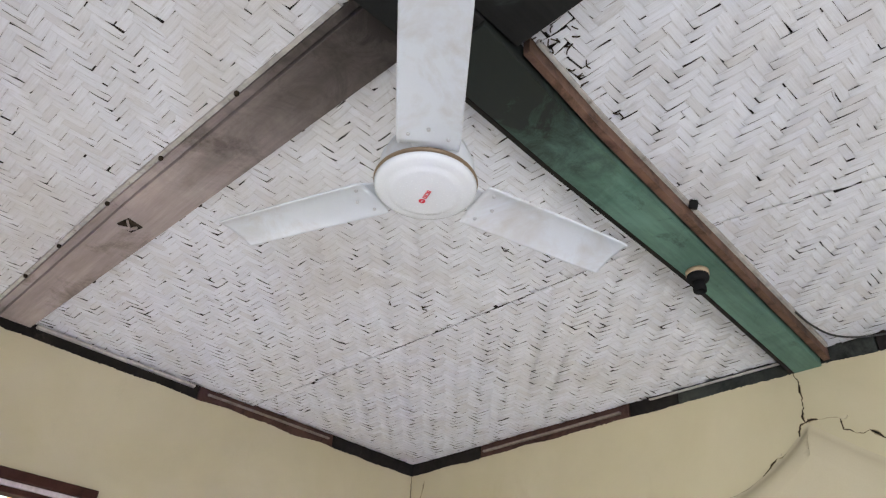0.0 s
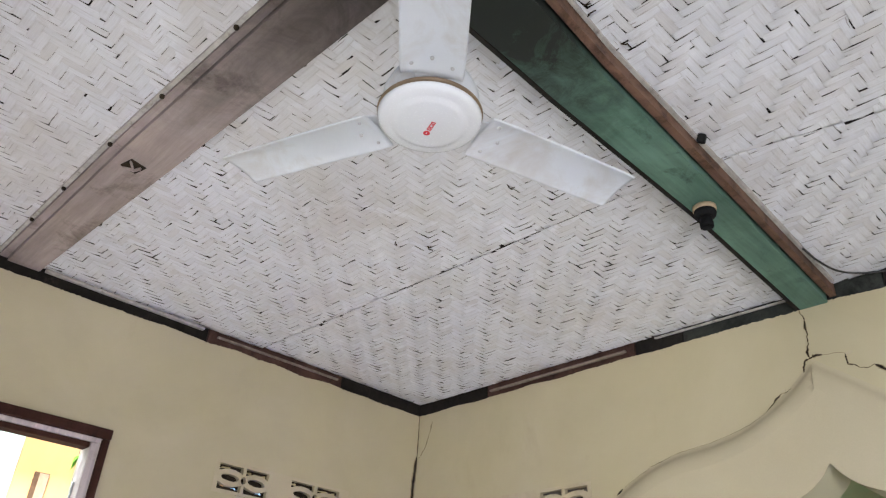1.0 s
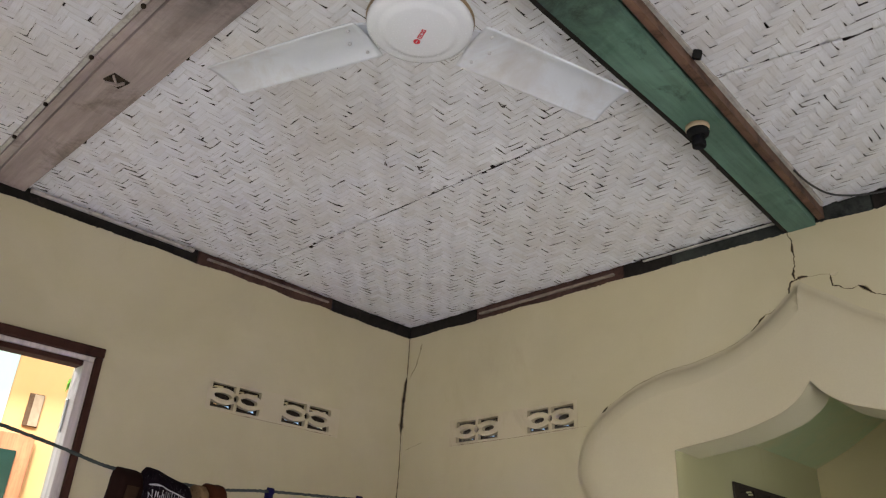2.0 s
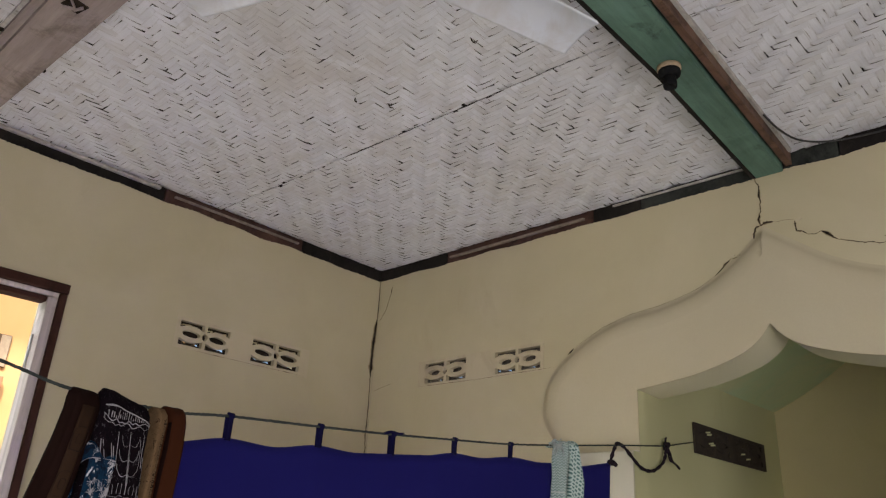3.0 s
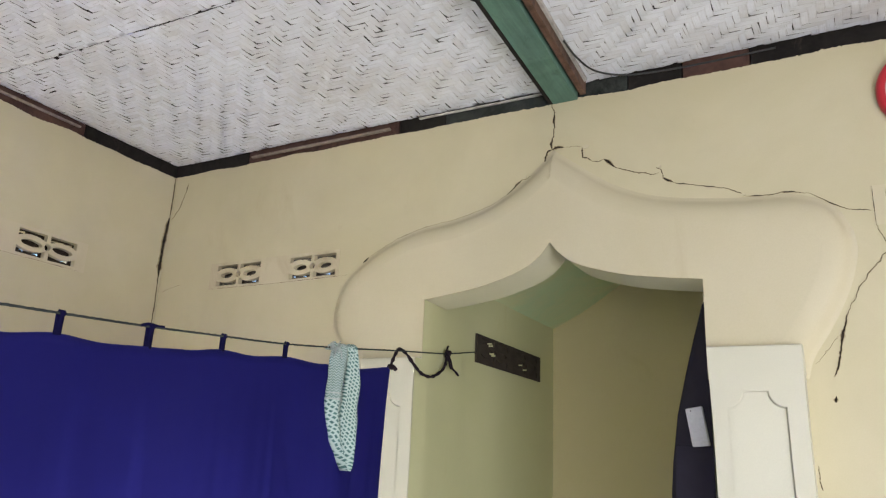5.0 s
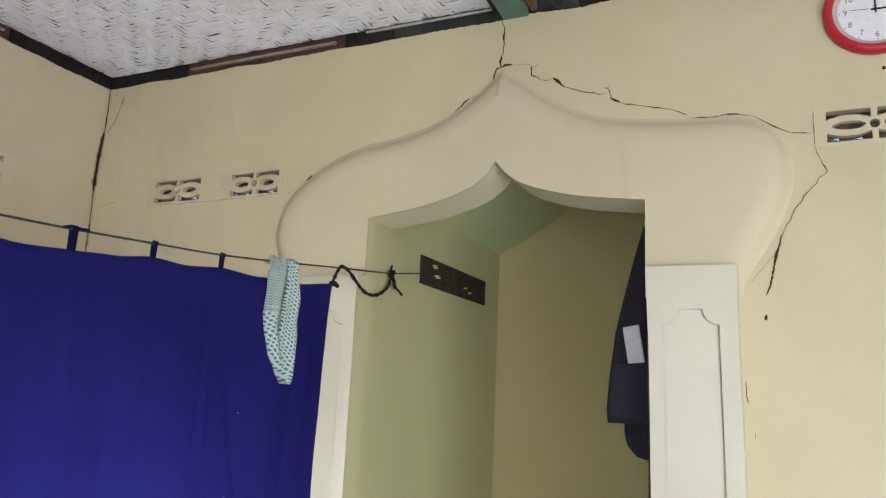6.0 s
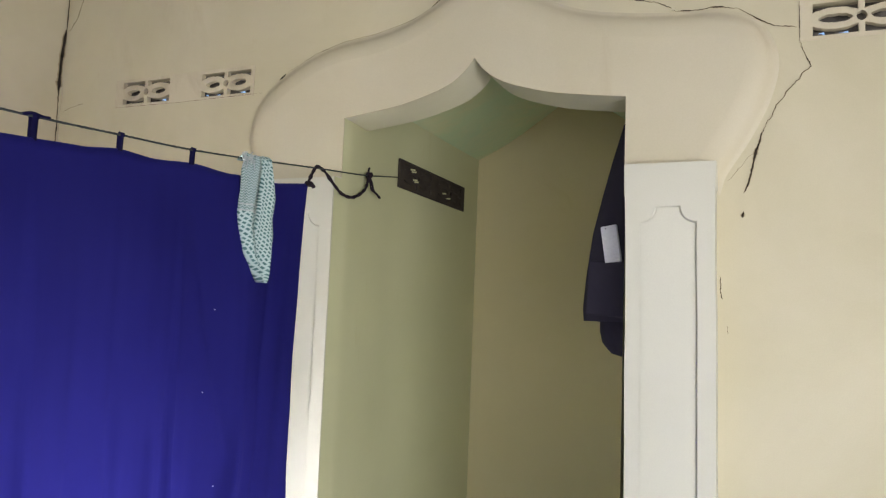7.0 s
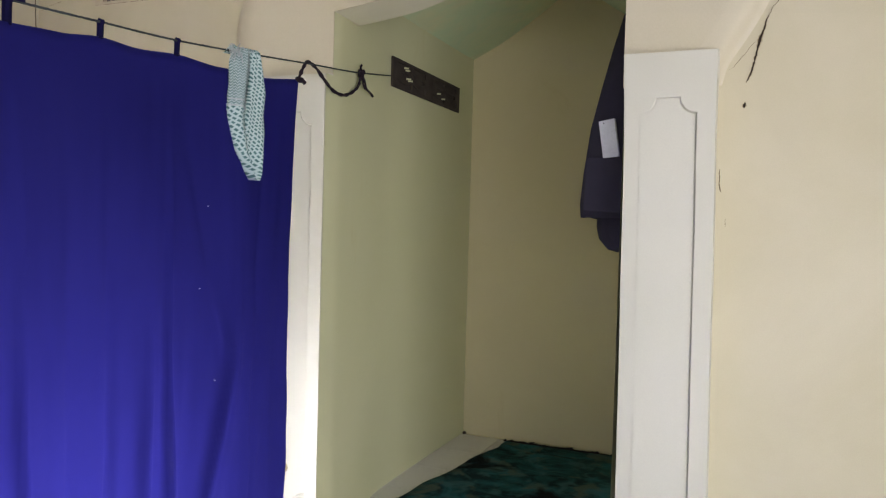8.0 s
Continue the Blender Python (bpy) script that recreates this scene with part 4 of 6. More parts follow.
NODE = (1.978, 2.386)
for points, width, jag, seed in (
        ([(1.976, 2.574), (1.985, 2.545), (1.987, 2.484), (1.983, 2.44), (1.974, 2.41), NODE], 0.0055, 0.006, 1),
        ([NODE, (1.962, 2.384), (1.955, 2.365), (1.950, 2.328)], 0.010, 0.004, 2),
        ([(1.946, 2.330), (1.915, 2.305), (1.880, 2.288), (1.860, 2.285)], 0.0026, 0.005, 3),
        ([(1.862, 2.286), (1.838, 2.268), (1.800, 2.232)], 0.0052, 0.004, 4),
        ([(1.800, 2.232), (1.740, 2.203), (1.680, 2.184), (1.570, 2.161), (1.450, 2.148), (1.330, 2.114), (1.210, 2.056)], 0.0020, 0.003, 5),
        ([(1.200, 2.050), (1.172, 2.028)], 0.0065, 0.003, 17),
        ([NODE, (2.000, 2.393), (2.022, 2.389)], 0.009, 0.004, 6),
        ([(2.022, 2.389), (2.055, 2.386), (2.092, 2.380)], 0.0022, 0.003, 18),
        ([(2.092, 2.378), (2.094, 2.337), (2.112, 2.332), (2.126, 2.318)], 0.0068, 0.003, 7),
        ([(2.126, 2.318), (2.150, 2.311), (2.170, 2.318)], 0.0034, 0.002, 19),
        ([(2.170, 2.319), (2.190, 2.303), (2.216, 2.277)], 0.0070, 0.003, 20),
        ([(2.216, 2.277), (2.274, 2.254), (2.332, 2.236), (2.358, 2.238)], 0.0044, 0.004, 8),
        ([(2.350, 2.258), (2.368, 2.248), (2.372, 2.216), (2.408, 2.195)], 0.0042, 0.003, 25),
        ([(2.408, 2.195), (2.499, 2.169), (2.578, 2.149), (2.630, 2.115)], 0.0031, 0.005, 26),
        ([(2.630, 2.115), (2.690, 2.112), (2.738, 2.115), (2.803, 2.104)], 0.0036, 0.004, 9),
        ([(2.803, 2.104), (2.865, 2.060), (2.903, 2.038), (2.963, 2.027)], 0.0031, 0.004, 10),
        ([(2.971, 1.980), (2.999, 1.907), (2.963, 1.867), (2.930, 1.830), (2.908, 1.793), (2.875, 1.727)], 0.0027, 0.008, 11),
        ([(2.877, 1.730), (2.857, 1.670), (2.846, 1.615), (2.838, 1.580), (2.826, 1.545)], 0.0075, 0.005, 12),
        ([(2.971, 2.102), (2.9715, 1.978)], 0.0030, 0.001, 31),
        ([(2.847, 1.660), (2.815, 1.625), (2.790, 1.590), (2.778, 1.585)], 0.0022, 0.006, 32),
        ([(2.824, 1.492), (2.822, 1.474)], 0.0060, 0.002, 13),
        ([(2.762, 1.302), (2.764, 1.262), (2.768, 1.236)], 0.0034, 0.003, 14),
        ([(2.783, 1.160), (2.784, 1.135)], 0.0018, 0.003, 33),
        ([(0.335, 1.981), (0.70, 1.979), (1.10, 1.985)], 0.0020, 0.001, 15),
        ([(0.100, 2.530), (0.061, 2.409), (0.040, 2.380), (0.012, 2.352)], 0.0036, 0.008, 16),
        ([(0.020, 1.985), (0.06, 2.002), (0.14, 2.015)], 0.0018, 0.004, 34)):
    open_crack(wall_north, points, width, "y", jag, seed)
for points, width, jag, seed in (
        ([(-0.004, 2.575), (-0.003, 2.45), (-0.004, 2.36)], 0.0065, 0.004, 21),
        ([(-0.006, 2.362), (-0.014, 2.28), (-0.020, 2.20), (-0.020, 2.06)], 0.026, 0.006, 22),
        ([(-0.020, 2.07), (-0.015, 1.93), (-0.018, 1.775), (-0.012, 1.65)], 0.0065, 0.006, 23),
        ([(-1.00, 1.984), (-0.43, 1.986)], 0.0018, 0.001, 24)):
    open_crack(wall_west, points, width, "x", jag, seed)
# loose flakes of plaster
rng = random.Random(5)
for x, z, size in ((2.105, 2.376, 0.014), (2.36, 2.262, 0.012), (1.87, 2.296, 0.012), (2.62, 2.124, 0.010)):
    pts = [(x + size * rng.uniform(0.5, 1) * math.cos(a), z + 0.6 * size * rng.uniform(0.5, 1) * math.sin(a)) for a in [k * 2 * math.pi / 9 for k in range(9)]]
    part("plaster_flake", plate([pts], 0.005, Matrix.Translation((0, -0.0015, 0)) @ NORTH), ARCH, wall_north, "loose flake of cream plaster")

# ---- vent blocks ----
def vent_outlines(width, height, blocks, open_share=1.0):
    """A row of cast blocks: each has four slots round two eye-shaped holes and a small diamond in the middle.
    open_share below 1: slots half choked with paint."""
    lines = [rect(-0.006, width + 0.006, -0.006, height + 0.006)]
    zc = height / 2

    def rough(x, z, size=0.0022):
        return (x + size * noise.noise((x * 140, z * 140, width)), z + size * noise.noise((x * 140, z * 140, width + 5)))

    for x0, x1 in blocks:
        w = (x1 - x0) / 2
        for h in (0, 1):
            cx = x0 + w * (h + 0.5)
            eye = []
            for k in range(24):
                t = k * 2 * math.pi / 24
                c, q = math.cos(t), math.sin(t)
                eye.append(rough(cx + 0.33 * w * open_share * math.copysign(abs(c) ** 1.15, c), zc + 0.120 * height * math.copysign(abs(q) ** 0.9, q)))
            lines.append(eye)
            for side in (-1, 1):
                top = zc + side * height * 0.43
                arc = []
                for k in range(13):
                    x = -0.44 * w + 0.88 * w * k / 12
                    arc.append(rough(cx + x, zc + side * height * (0.29 - 0.115 * (x / (0.44 * w)) ** 2 + 0.06 * (1 - open_share))))
                lines.append([rough(cx - 0.44 * w, top), rough(cx, top), rough(cx + 0.44 * w, top)] + list(reversed(arc)))
        xm = (x0 + x1) / 2
        lines.append([rough(xm + 0.105 * w * math.cos(t), zc + 0.135 * height * math.sin(t), 0.001) for t in [k * 2 * math.pi / 8 for k in range(8)]])
    return lines


def vent_row(name_label, frame_m, width, height, blocks, material, depth=0.022, hollow=HOLLOW, open_share=1.0, skew=0.0):
    bm = plate(vent_outlines(width, height, blocks, open_share), depth, frame_m)
    ob = part("vent_block", bm, material)
    if depth < 0.03 and depth > 0.01:
        # shade-coloured sheet behind the block; daylight chinks skewed to suit the camera's view
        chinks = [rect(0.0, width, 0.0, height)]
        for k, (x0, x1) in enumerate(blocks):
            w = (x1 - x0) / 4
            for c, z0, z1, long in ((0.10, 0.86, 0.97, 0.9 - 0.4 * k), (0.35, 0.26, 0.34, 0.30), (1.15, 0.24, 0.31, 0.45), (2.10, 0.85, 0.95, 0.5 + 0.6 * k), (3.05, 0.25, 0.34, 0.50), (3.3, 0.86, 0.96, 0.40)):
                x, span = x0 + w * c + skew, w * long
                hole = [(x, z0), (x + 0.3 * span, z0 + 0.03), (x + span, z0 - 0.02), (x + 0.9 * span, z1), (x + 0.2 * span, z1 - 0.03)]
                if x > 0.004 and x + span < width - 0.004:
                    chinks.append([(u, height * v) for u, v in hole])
        part("hollow", plate(chinks, 0.004, frame_m @ Matrix.Translation((0, 0, -0.045))), hollow, ob, "sheet coloured for the shade behind the block")
    return tagged(ob, name_label, "vent block", "ventilation blocks", "structure")


w = VENT_N[1] - VENT_N[0] - 0.004
vent_row("pair of cream cast vent blocks set in the wall", Matrix.Translation((VENT_N[0] + 0.002, 0.0093, VENT_N[2] + 0.002)) @ NORTH, w, VENT_N[3] - VENT_N[2] - 0.004,
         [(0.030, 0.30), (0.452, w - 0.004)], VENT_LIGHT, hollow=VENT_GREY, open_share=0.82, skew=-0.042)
w = VENT_E[1] - VENT_E[0] - 0.004
vent_row("pair of cream cast vent blocks set in the wall beside the crack", Matrix.Translation((VENT_E[0] + 0.002, 0.0095, VENT_E[2] + 0.002)) @ NORTH, w, VENT_E[3] - VENT_E[2] - 0.004,
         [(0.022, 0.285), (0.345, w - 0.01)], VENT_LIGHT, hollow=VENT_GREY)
w = VENT_W[1] - VENT_W[0] - 0.004
vent_row("pair of cream cast vent blocks set in the wall near the doorway", Matrix.Translation((-0.0095, VENT_W[0] + 0.002, VENT_W[2] + 0.002)) @ WEST, w, VENT_W[3] - VENT_W[2] - 0.004,
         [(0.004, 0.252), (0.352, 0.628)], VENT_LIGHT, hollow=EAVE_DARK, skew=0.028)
back = Matrix.Translation((1.4475, HOLE[0], 1.698)) @ WEST
vent_row("dark brown vent blocks in the niche wall", back, HOLE[1] - HOLE[0], 0.112, [(0.03, 0.34), (0.40, 0.71)], VENT_DARK, 0.008)
# sheet in the block's brown, coloured for the shade behind its holes
part("backing", box((1.4412, HOLE[0] + 0.004, 1.70), (1.4432, HOLE[1] - 0.004, 1.808)), VENT_DARK, bpy.data.objects["vent_block.003"], "dark brown sheet in place of the shaded void")

# pale bars painted in for the light that shows in the slots
for y, z in ((0.612, 1.778), (0.600, 1.786), (0.625, 1.744), (0.640, 1.738), (0.955, 1.738), (1.01, 1.722)):
    part("mortar_chip", box((1.4500, y, z), (1.4545, y + 0.042, z + 0.007), pose(0, 0, 0, 8, 0, 0), 0.001), NICHE, bpy.data.objects["vent_block.003"], "pale bar standing in for light in a slot")

# ---- doorway in the west wall ----
door = thing("door_1", (-0.08, -2.0, 0), "brown timber door frame of an open doorway, with pale pink jambs", "door frame", "", "structure")
y0, y1, zt = DOOR
part("architrave", box((-0.02, y1 + 0.014, 0.0), (0.014, y1 + 0.041, zt + 0.012), None, 0.004), DOOR_FRAME, door)
part("architrave", box((-0.02, y0 - 0.047, 0.0), (0.014, y0 - 0.014, zt + 0.012), None, 0.004), DOOR_FRAME, door)
part("head", box((-0.02, y0 - 0.048, zt + 0.013), (0.016, y1 + 0.043, zt + 0.050), None, 0.004), DOOR_FRAME, door)
part("jamb", box((-0.075, y1 - 0.020, 0.0), (0.003, y1 + 0.013, zt - 0.006), None, 0.003), PINK_JAMB, door, "pale pink painted jamb")
part("jamb", box((-0.075, y0 - 0.013, 0.0), (0.003, y0 + 0.020, zt - 0.006), None, 0.003), PINK_JAMB, door, "pale pink painted jamb")
part("head_strip", box((-0.03, y0 - 0.013, zt - 0.005), (0.004, y1 + 0.013, zt + 0.0125), None, 0.002), PINK_JAMB, door, "pale pink strip under the head")
part("lintel", box((-0.06, y0 + 0.021, zt - 0.026), (-0.001, y1 - 0.021, zt - 0.006), None, 0.003), DOOR_FRAME, door)
part("bolt", box((-0.060, y1 - 0.026, 1.80), (-0.050, y1 - 0.019, 1.92), None, 0.003), SCREW, door, "dull grey sliding door bolt")

# ---- ceiling fan ----
FX, FY = 2.017, -1.832
fan = thing("ceiling_fan", (FX, FY, 2.575), "white three-bladed ceiling fan with a round cover, hung under the beams", "ceiling fan")
part("canopy", lathe([(0.0, 2.50), (0.02, 2.50), (0.05, 2.53), (0.062, 2.572), (0.0, 2.572)], (FX, FY, 0), 32), FAN_WHITE, fan, smooth=True)
part("down_rod", lathe([(0.0, 2.36), (0.011, 2.36), (0.011, 2.51), (0.0, 2.51)], (FX, FY, 0), 16), FAN_WHITE, fan, smooth=True)
part("motor_housing", lathe([(0.0, 2.281), (0.080, 2.281), (0.090, 2.290), (0.092, 2.315), (0.080, 2.345), (0.04, 2.368), (0.0, 2.372)], (FX, FY, 0), 48), FAN_WHITE, fan, smooth=True)
part("gold_ring", lathe([(0.088, 2.2690), (0.0995, 2.270), (0.1003, 2.2725), (0.0985, 2.275), (0.088, 2.275)], (FX, FY, 0), 64), FAN_RING, fan, "thin gold trim ring", True)
cover = part("cover", lathe([(0.0, 2.2455), (0.060, 2.2458), (0.068, 2.2475), (0.0715, 2.2505), (0.078, 2.2515), (0.089, 2.2525), (0.0965, 2.2570), (0.0985, 2.2640), (0.094, 2.2675), (0.0, 2.2675)], (FX, FY, 0), 64), FAN_COVER, fan, "round white stepped cover", True)
flat = Matrix.Translation((FX - 0.004, FY + 0.006, 2.2449)) @ pose(0, 0, 0, 180, 0, 0) @ pose(0, 0, 0, 0, 0, 20)
ring = [(0.0065 * math.cos(k * math.pi / 10) - 0.016, 0.0065 * math.sin(k * math.pi / 10)) for k in range(20)]
part("logo_disc", plate([ring, rect(-0.0195, -0.0125, -0.001, 0.001)], 0.0006, flat), LOGO_RED, cover, "small red round mark")
for k, (a, b) in enumerate(((-0.006, 0.0005), (0.002, 0.011), (0.0125, 0.019))):
    part("logo_bar", plate([rect(a, b, -0.0042, 0.0042), rect(a + 0.002, b - 0.0015, -0.0022, 0.0022)], 0.0006, flat), LOGO_RED, cover, "small red bar mark")


def blade(angle):
    rows = []
    turn = pose(FX, FY, 2.2660, 0, 0, angle)
    for r, half, z in ((0.108, 0.056, 0.0), (0.12, 0.058, 0.0), (0.20, 0.058, 0.001), (0.32, 0.057, 0.001), (0.42, 0.056, 0.0), (0.446, 0.055, 0.0), (0.452, 0.052, 0.0)):
        pitch = radians(-6)
        prof = [(-1.0, 0.0035), (-0.95, 0.002), (-0.86, 0.0045), (-0.4, 0.008), (0.0, 0.009), (0.4, 0.008), (0.86, 0.0045), (0.95, 0.002), (1.0, 0.0035)]
        rows.append([turn @ Vector((r, u * half * math.cos(pitch), z + h + u * half * math.sin(pitch) - 0.004)) for u, h in prof] +
                    [turn @ Vector((r, u * half * math.cos(pitch), z + h + u * half * math.sin(pitch) - 0.0025)) for u, h in reversed(prof)])
    b = part("blade", sheet(rows, close=True, caps=True), FAN_WHITE, fan, "white enamelled blade with a dusty face", True)
    arm = bmesh.new()
    add_sheet(arm, [[turn @ Vector((r, s * h, z)) for s in (-1, 1)] + [turn @ Vector((r, -s * h, z + 0.004)) for s in (-1, 1)] for r, h, z in ((0.07, 0.022, 0.012), (0.10, 0.030, 0.010), (0.14, 0.042, 0.010), (0.16, 0.036, 0.011))], close=True)
    part("bracket", arm, FAN_WHITE, b, "stamped blade bracket")
    for r, s in ((0.132, -0.036), (0.132, 0.036), (0.150, 0.0)):
        p = turn @ Vector((r, s, s * math.tan(radians(-6)) + 0.002))
        part("screw", lathe([(0.0, -0.003), (0.0024, -0.0028), (0.0036, -0.0012), (0.0038, 0.002), (0.0, 0.002)], p, 10), SCREW, b)
    return b


for angle in (74, 200, 318):
    blade(angle)

# ---- lamp holder on the green beam ----
LX, LY = 2.054, -0.806
holder = thing("lamp_holder", (LX, LY, 2.567), "black empty lamp holder on a tan rosette under the beam", "lamp holder")
part("rosette", lathe([(0.0, 2.5525), (0.030, 2.5525), (0.033, 2.556), (0.033, 2.562), (0.033, 2.567), (0.0, 2.567)], (LX, LY, 0), 32), TAN_BASE, holder, "tan round wooden rosette", True)
part("skirt", lathe([(0.0, 2.533), (0.019, 2.533), (0.029, 2.537), (0.0315, 2.545), (0.0305, 2.5525), (0.0, 2.5525)], (LX, LY, 0), 32), BLACK_PLASTIC, holder, "", True)
part("socket", lathe([(0.0, 2.512), (0.0145, 2.512), (0.0145, 2.500), (0.018, 2.500), (0.019, 2.503), (0.019, 2.516), (0.017, 2.519), (0.017, 2.5335), (0.0, 2.5335)], (LX, LY, 0), 32), BLACK_PLASTIC, holder, "", True)

# ---- wire and small dark flake on the ceiling ----
wire = part("ceiling_wire", tube([(2.135, -0.32, 2.622), (2.145, -0.22, 2.612), (2.175, -0.12, 2.606), (2.25, -0.055, 2.604), (2.36, -0.028, 2.604), (2.52, -0.016, 2.606), (2.75, -0.010, 2.612)], 0.0035, 8, 6), WIRE_BLACK, None, "", True)
tagged(wire, "thin black electric wire sagging along the ceiling edge", "wire")
clip = part("ceiling_clip", box((2.163, -1.038, 2.609), (2.185, -1.010, 2.632), pose(0, 0, 0, 25, 20, 30), 0.004), BLACK_PLASTIC)
tagged(clip, "small dark loose flake on the woven ceiling", "clip")

# ---- wall clock ----
CX, CZ, CR = 3.149, 2.386, 0.1375
clock = thing("wall_clock", (CX, -0.001, CZ), "round wall clock with a red rim and white dial", "clock")
AXIS = (0, -1, 0)
part("rim", lathe([(0.120, 0.0), (CR, 0.0), (CR + 0.001, 0.012), (CR - 0.004, 0.026), (CR - 0.014, 0.031), (CR - 0.024, 0.026), (CR - 0.025, 0.018)], (CX, -0.001, CZ), 72, AXIS), CLOCK_RED, clock, "glossy red plastic rim", True)
part("bezel", lathe([(CR - 0.0245, 0.021), (CR - 0.038, 0.014), (CR - 0.039, 0.010)], (CX, -0.001, CZ), 72, AXIS), CLOCK_BEZEL, clock, "beige inner ring", True)
dial = part("dial", lathe([(0.0, 0.0), (0.112, 0.0), (0.112, 0.012), (0.0, 0.0125)], (CX, -0.001, CZ), 72, AXIS), CLOCK_FACE, clock)
for n in range(1, 13):
    a = radians(90 - 30 * n)
    m = Matrix.Translation((CX + 0.079 * math.cos(a), -0.0142, CZ + 0.079 * math.sin(a))) @ NORTH
    part("numeral", lettering(str(n), 0.024, 0.0004, m), CLOCK_GREY, dial)
for k in range(60):
    a = radians(6 * k)
    m = Matrix.Translation((CX, -0.0140, CZ)) @ NORTH @ pose(0, 0, 0, 0, 0, 6 * k)
    if k % 5 == 0:
        part("tick", plate([rect(0.092, 0.0965, -0.0009, 0.0009)], 0.0004, m), CLOCK_BLACK, dial)
for name, length, half, turn, d in (("minute_pointer", 0.072, 0.0024, 91, 0.0168), ("hour_pointer", 0.048, 0.003, 0, 0.0158), ("second_pointer", 0.075, 0.0007, 176, 0.0178)):
    m = Matrix.Translation((CX, -d, CZ)) @ NORTH @ pose(0, 0, 0, 0, 0, turn)
    part(name, plate([[(-0.012, -half), (length * 0.85, -half), (length, 0), (length * 0.85, half), (-0.012, half)]], 0.0006, m), CLOCK_BLACK, clock, "black clock pointer")
part("pin", lathe([(0.0, 0.012), (0.004, 0.012), (0.0035, 0.0195), (0.0, 0.020)], (CX, -0.001, CZ), 16, AXIS), CLOCK_BLACK, clock)
nail = part("wall_nail", lathe([(0.0, 0.0), (0.004, 0.0), (0.004, 0.006), (0.0, 0.007)], (3.16, 0.0, 2.205), 10, AXIS), GAP)
tagged(nail, "small dark nail head in the wall under the clock", "nail")

# ---- rope across the room ----
ROPE_PTS = [(1.76, -3.40, 1.74), (1.715, -2.45, 1.540), (1.700, -2.17, 1.486), (1.690, -2.06, 1.466), (1.672, -1.90, 1.462), (1.660, -1.783, 1.473), (1.645, -1.574, 1.486), (1.605, -1.345, 1.505), (1.586, -1.12, 1.524), (1.560, -0.868, 1.547),
            (1.540, -0.55, 1.585), (1.520, -0.25, 1.624), (1.500, 0.00, 1.655), (1.497, 0.144, 1.673), (1.470, 0.33, 1.705), (1.441, 0.502, 1.735)]
rope = part("rope", tube(ROPE_PTS, 0.0023, 8, 24, 0.05, 0.9, 3), ROPE, None, "", True)
tagged(rope, "thin grey-green rope stretched across the room", "rope")


def on_rope(y):
    for a, b in zip(ROPE_PTS, ROPE_PTS[1:]):
        if a[1] <= y <= b[1]:
            t = (y - a[1]) / (b[1] - a[1])
            return Vector(a).lerp(Vector(b), t)
    return Vector(ROPE_PTS[-1])


# ---- blue curtain ----
curtain = thing("curtain", (1.58, -1.1, 0.06), "deep blue cotton curtain hung from a rope by narrow tabs", "curtain")
TABS = [-1.783, -1.574, -1.345, -1.12, -0.868]


def curtain_top(y):
    p = on_rope(y)
    keys = [(-2.10, 0.052), (-1.90, 0.048), (-1.783, 0.037), (-1.68, 0.045), (-1.574, 0.035), (-1.46, 0.044), (-1.345, 0.042), (-1.23, 0.040), (-1.12, 0.031), (-1.0, 0.039), (-0.868, 0.033), (-0.70, 0.049), (-0.50, 0.062), (-0.288, 0.055)]
    for a, b in zip(keys, keys[1:]):
        if a[0] <= y <= b[0]:
            t = (y - a[0]) / (b[0] - a[0])
            t = t * t * (3 - 2 * t)
            return p.z - (a[1] + (b[1] - a[1]) * t)
    return p.z - 0.05


# soft creases: top y, start, bottom y, end (share of the drop), depth, width
FOLD_DEPTH = 1.9
FOLDS = [(-1.335, 0.0, -1.30, 1.01, 0.012, 0.012), (-1.085, 0.08, -1.04, 1.01, -0.010, 0.020), (-0.875, 0.05, -0.880, 1.01, 0.016, 0.014), (-0.83, 0.10, -0.60, 0.55, -0.012, 0.025),
         (-0.56, 0.40, -0.80, 1.01, 0.016, 0.022), (-0.96, 0.35, -0.95, 1.01, 0.010, 0.018), (-1.20, 0.2, -1.17, 1.01, -0.008, 0.02), (-0.46, 0.1, -0.50, 1.01, -0.010, 0.02),
         (-1.50, 0.05, -1.46, 1.01, 0.012, 0.015), (-1.70, 0.1, -1.66, 1.01, -0.012, 0.02)]


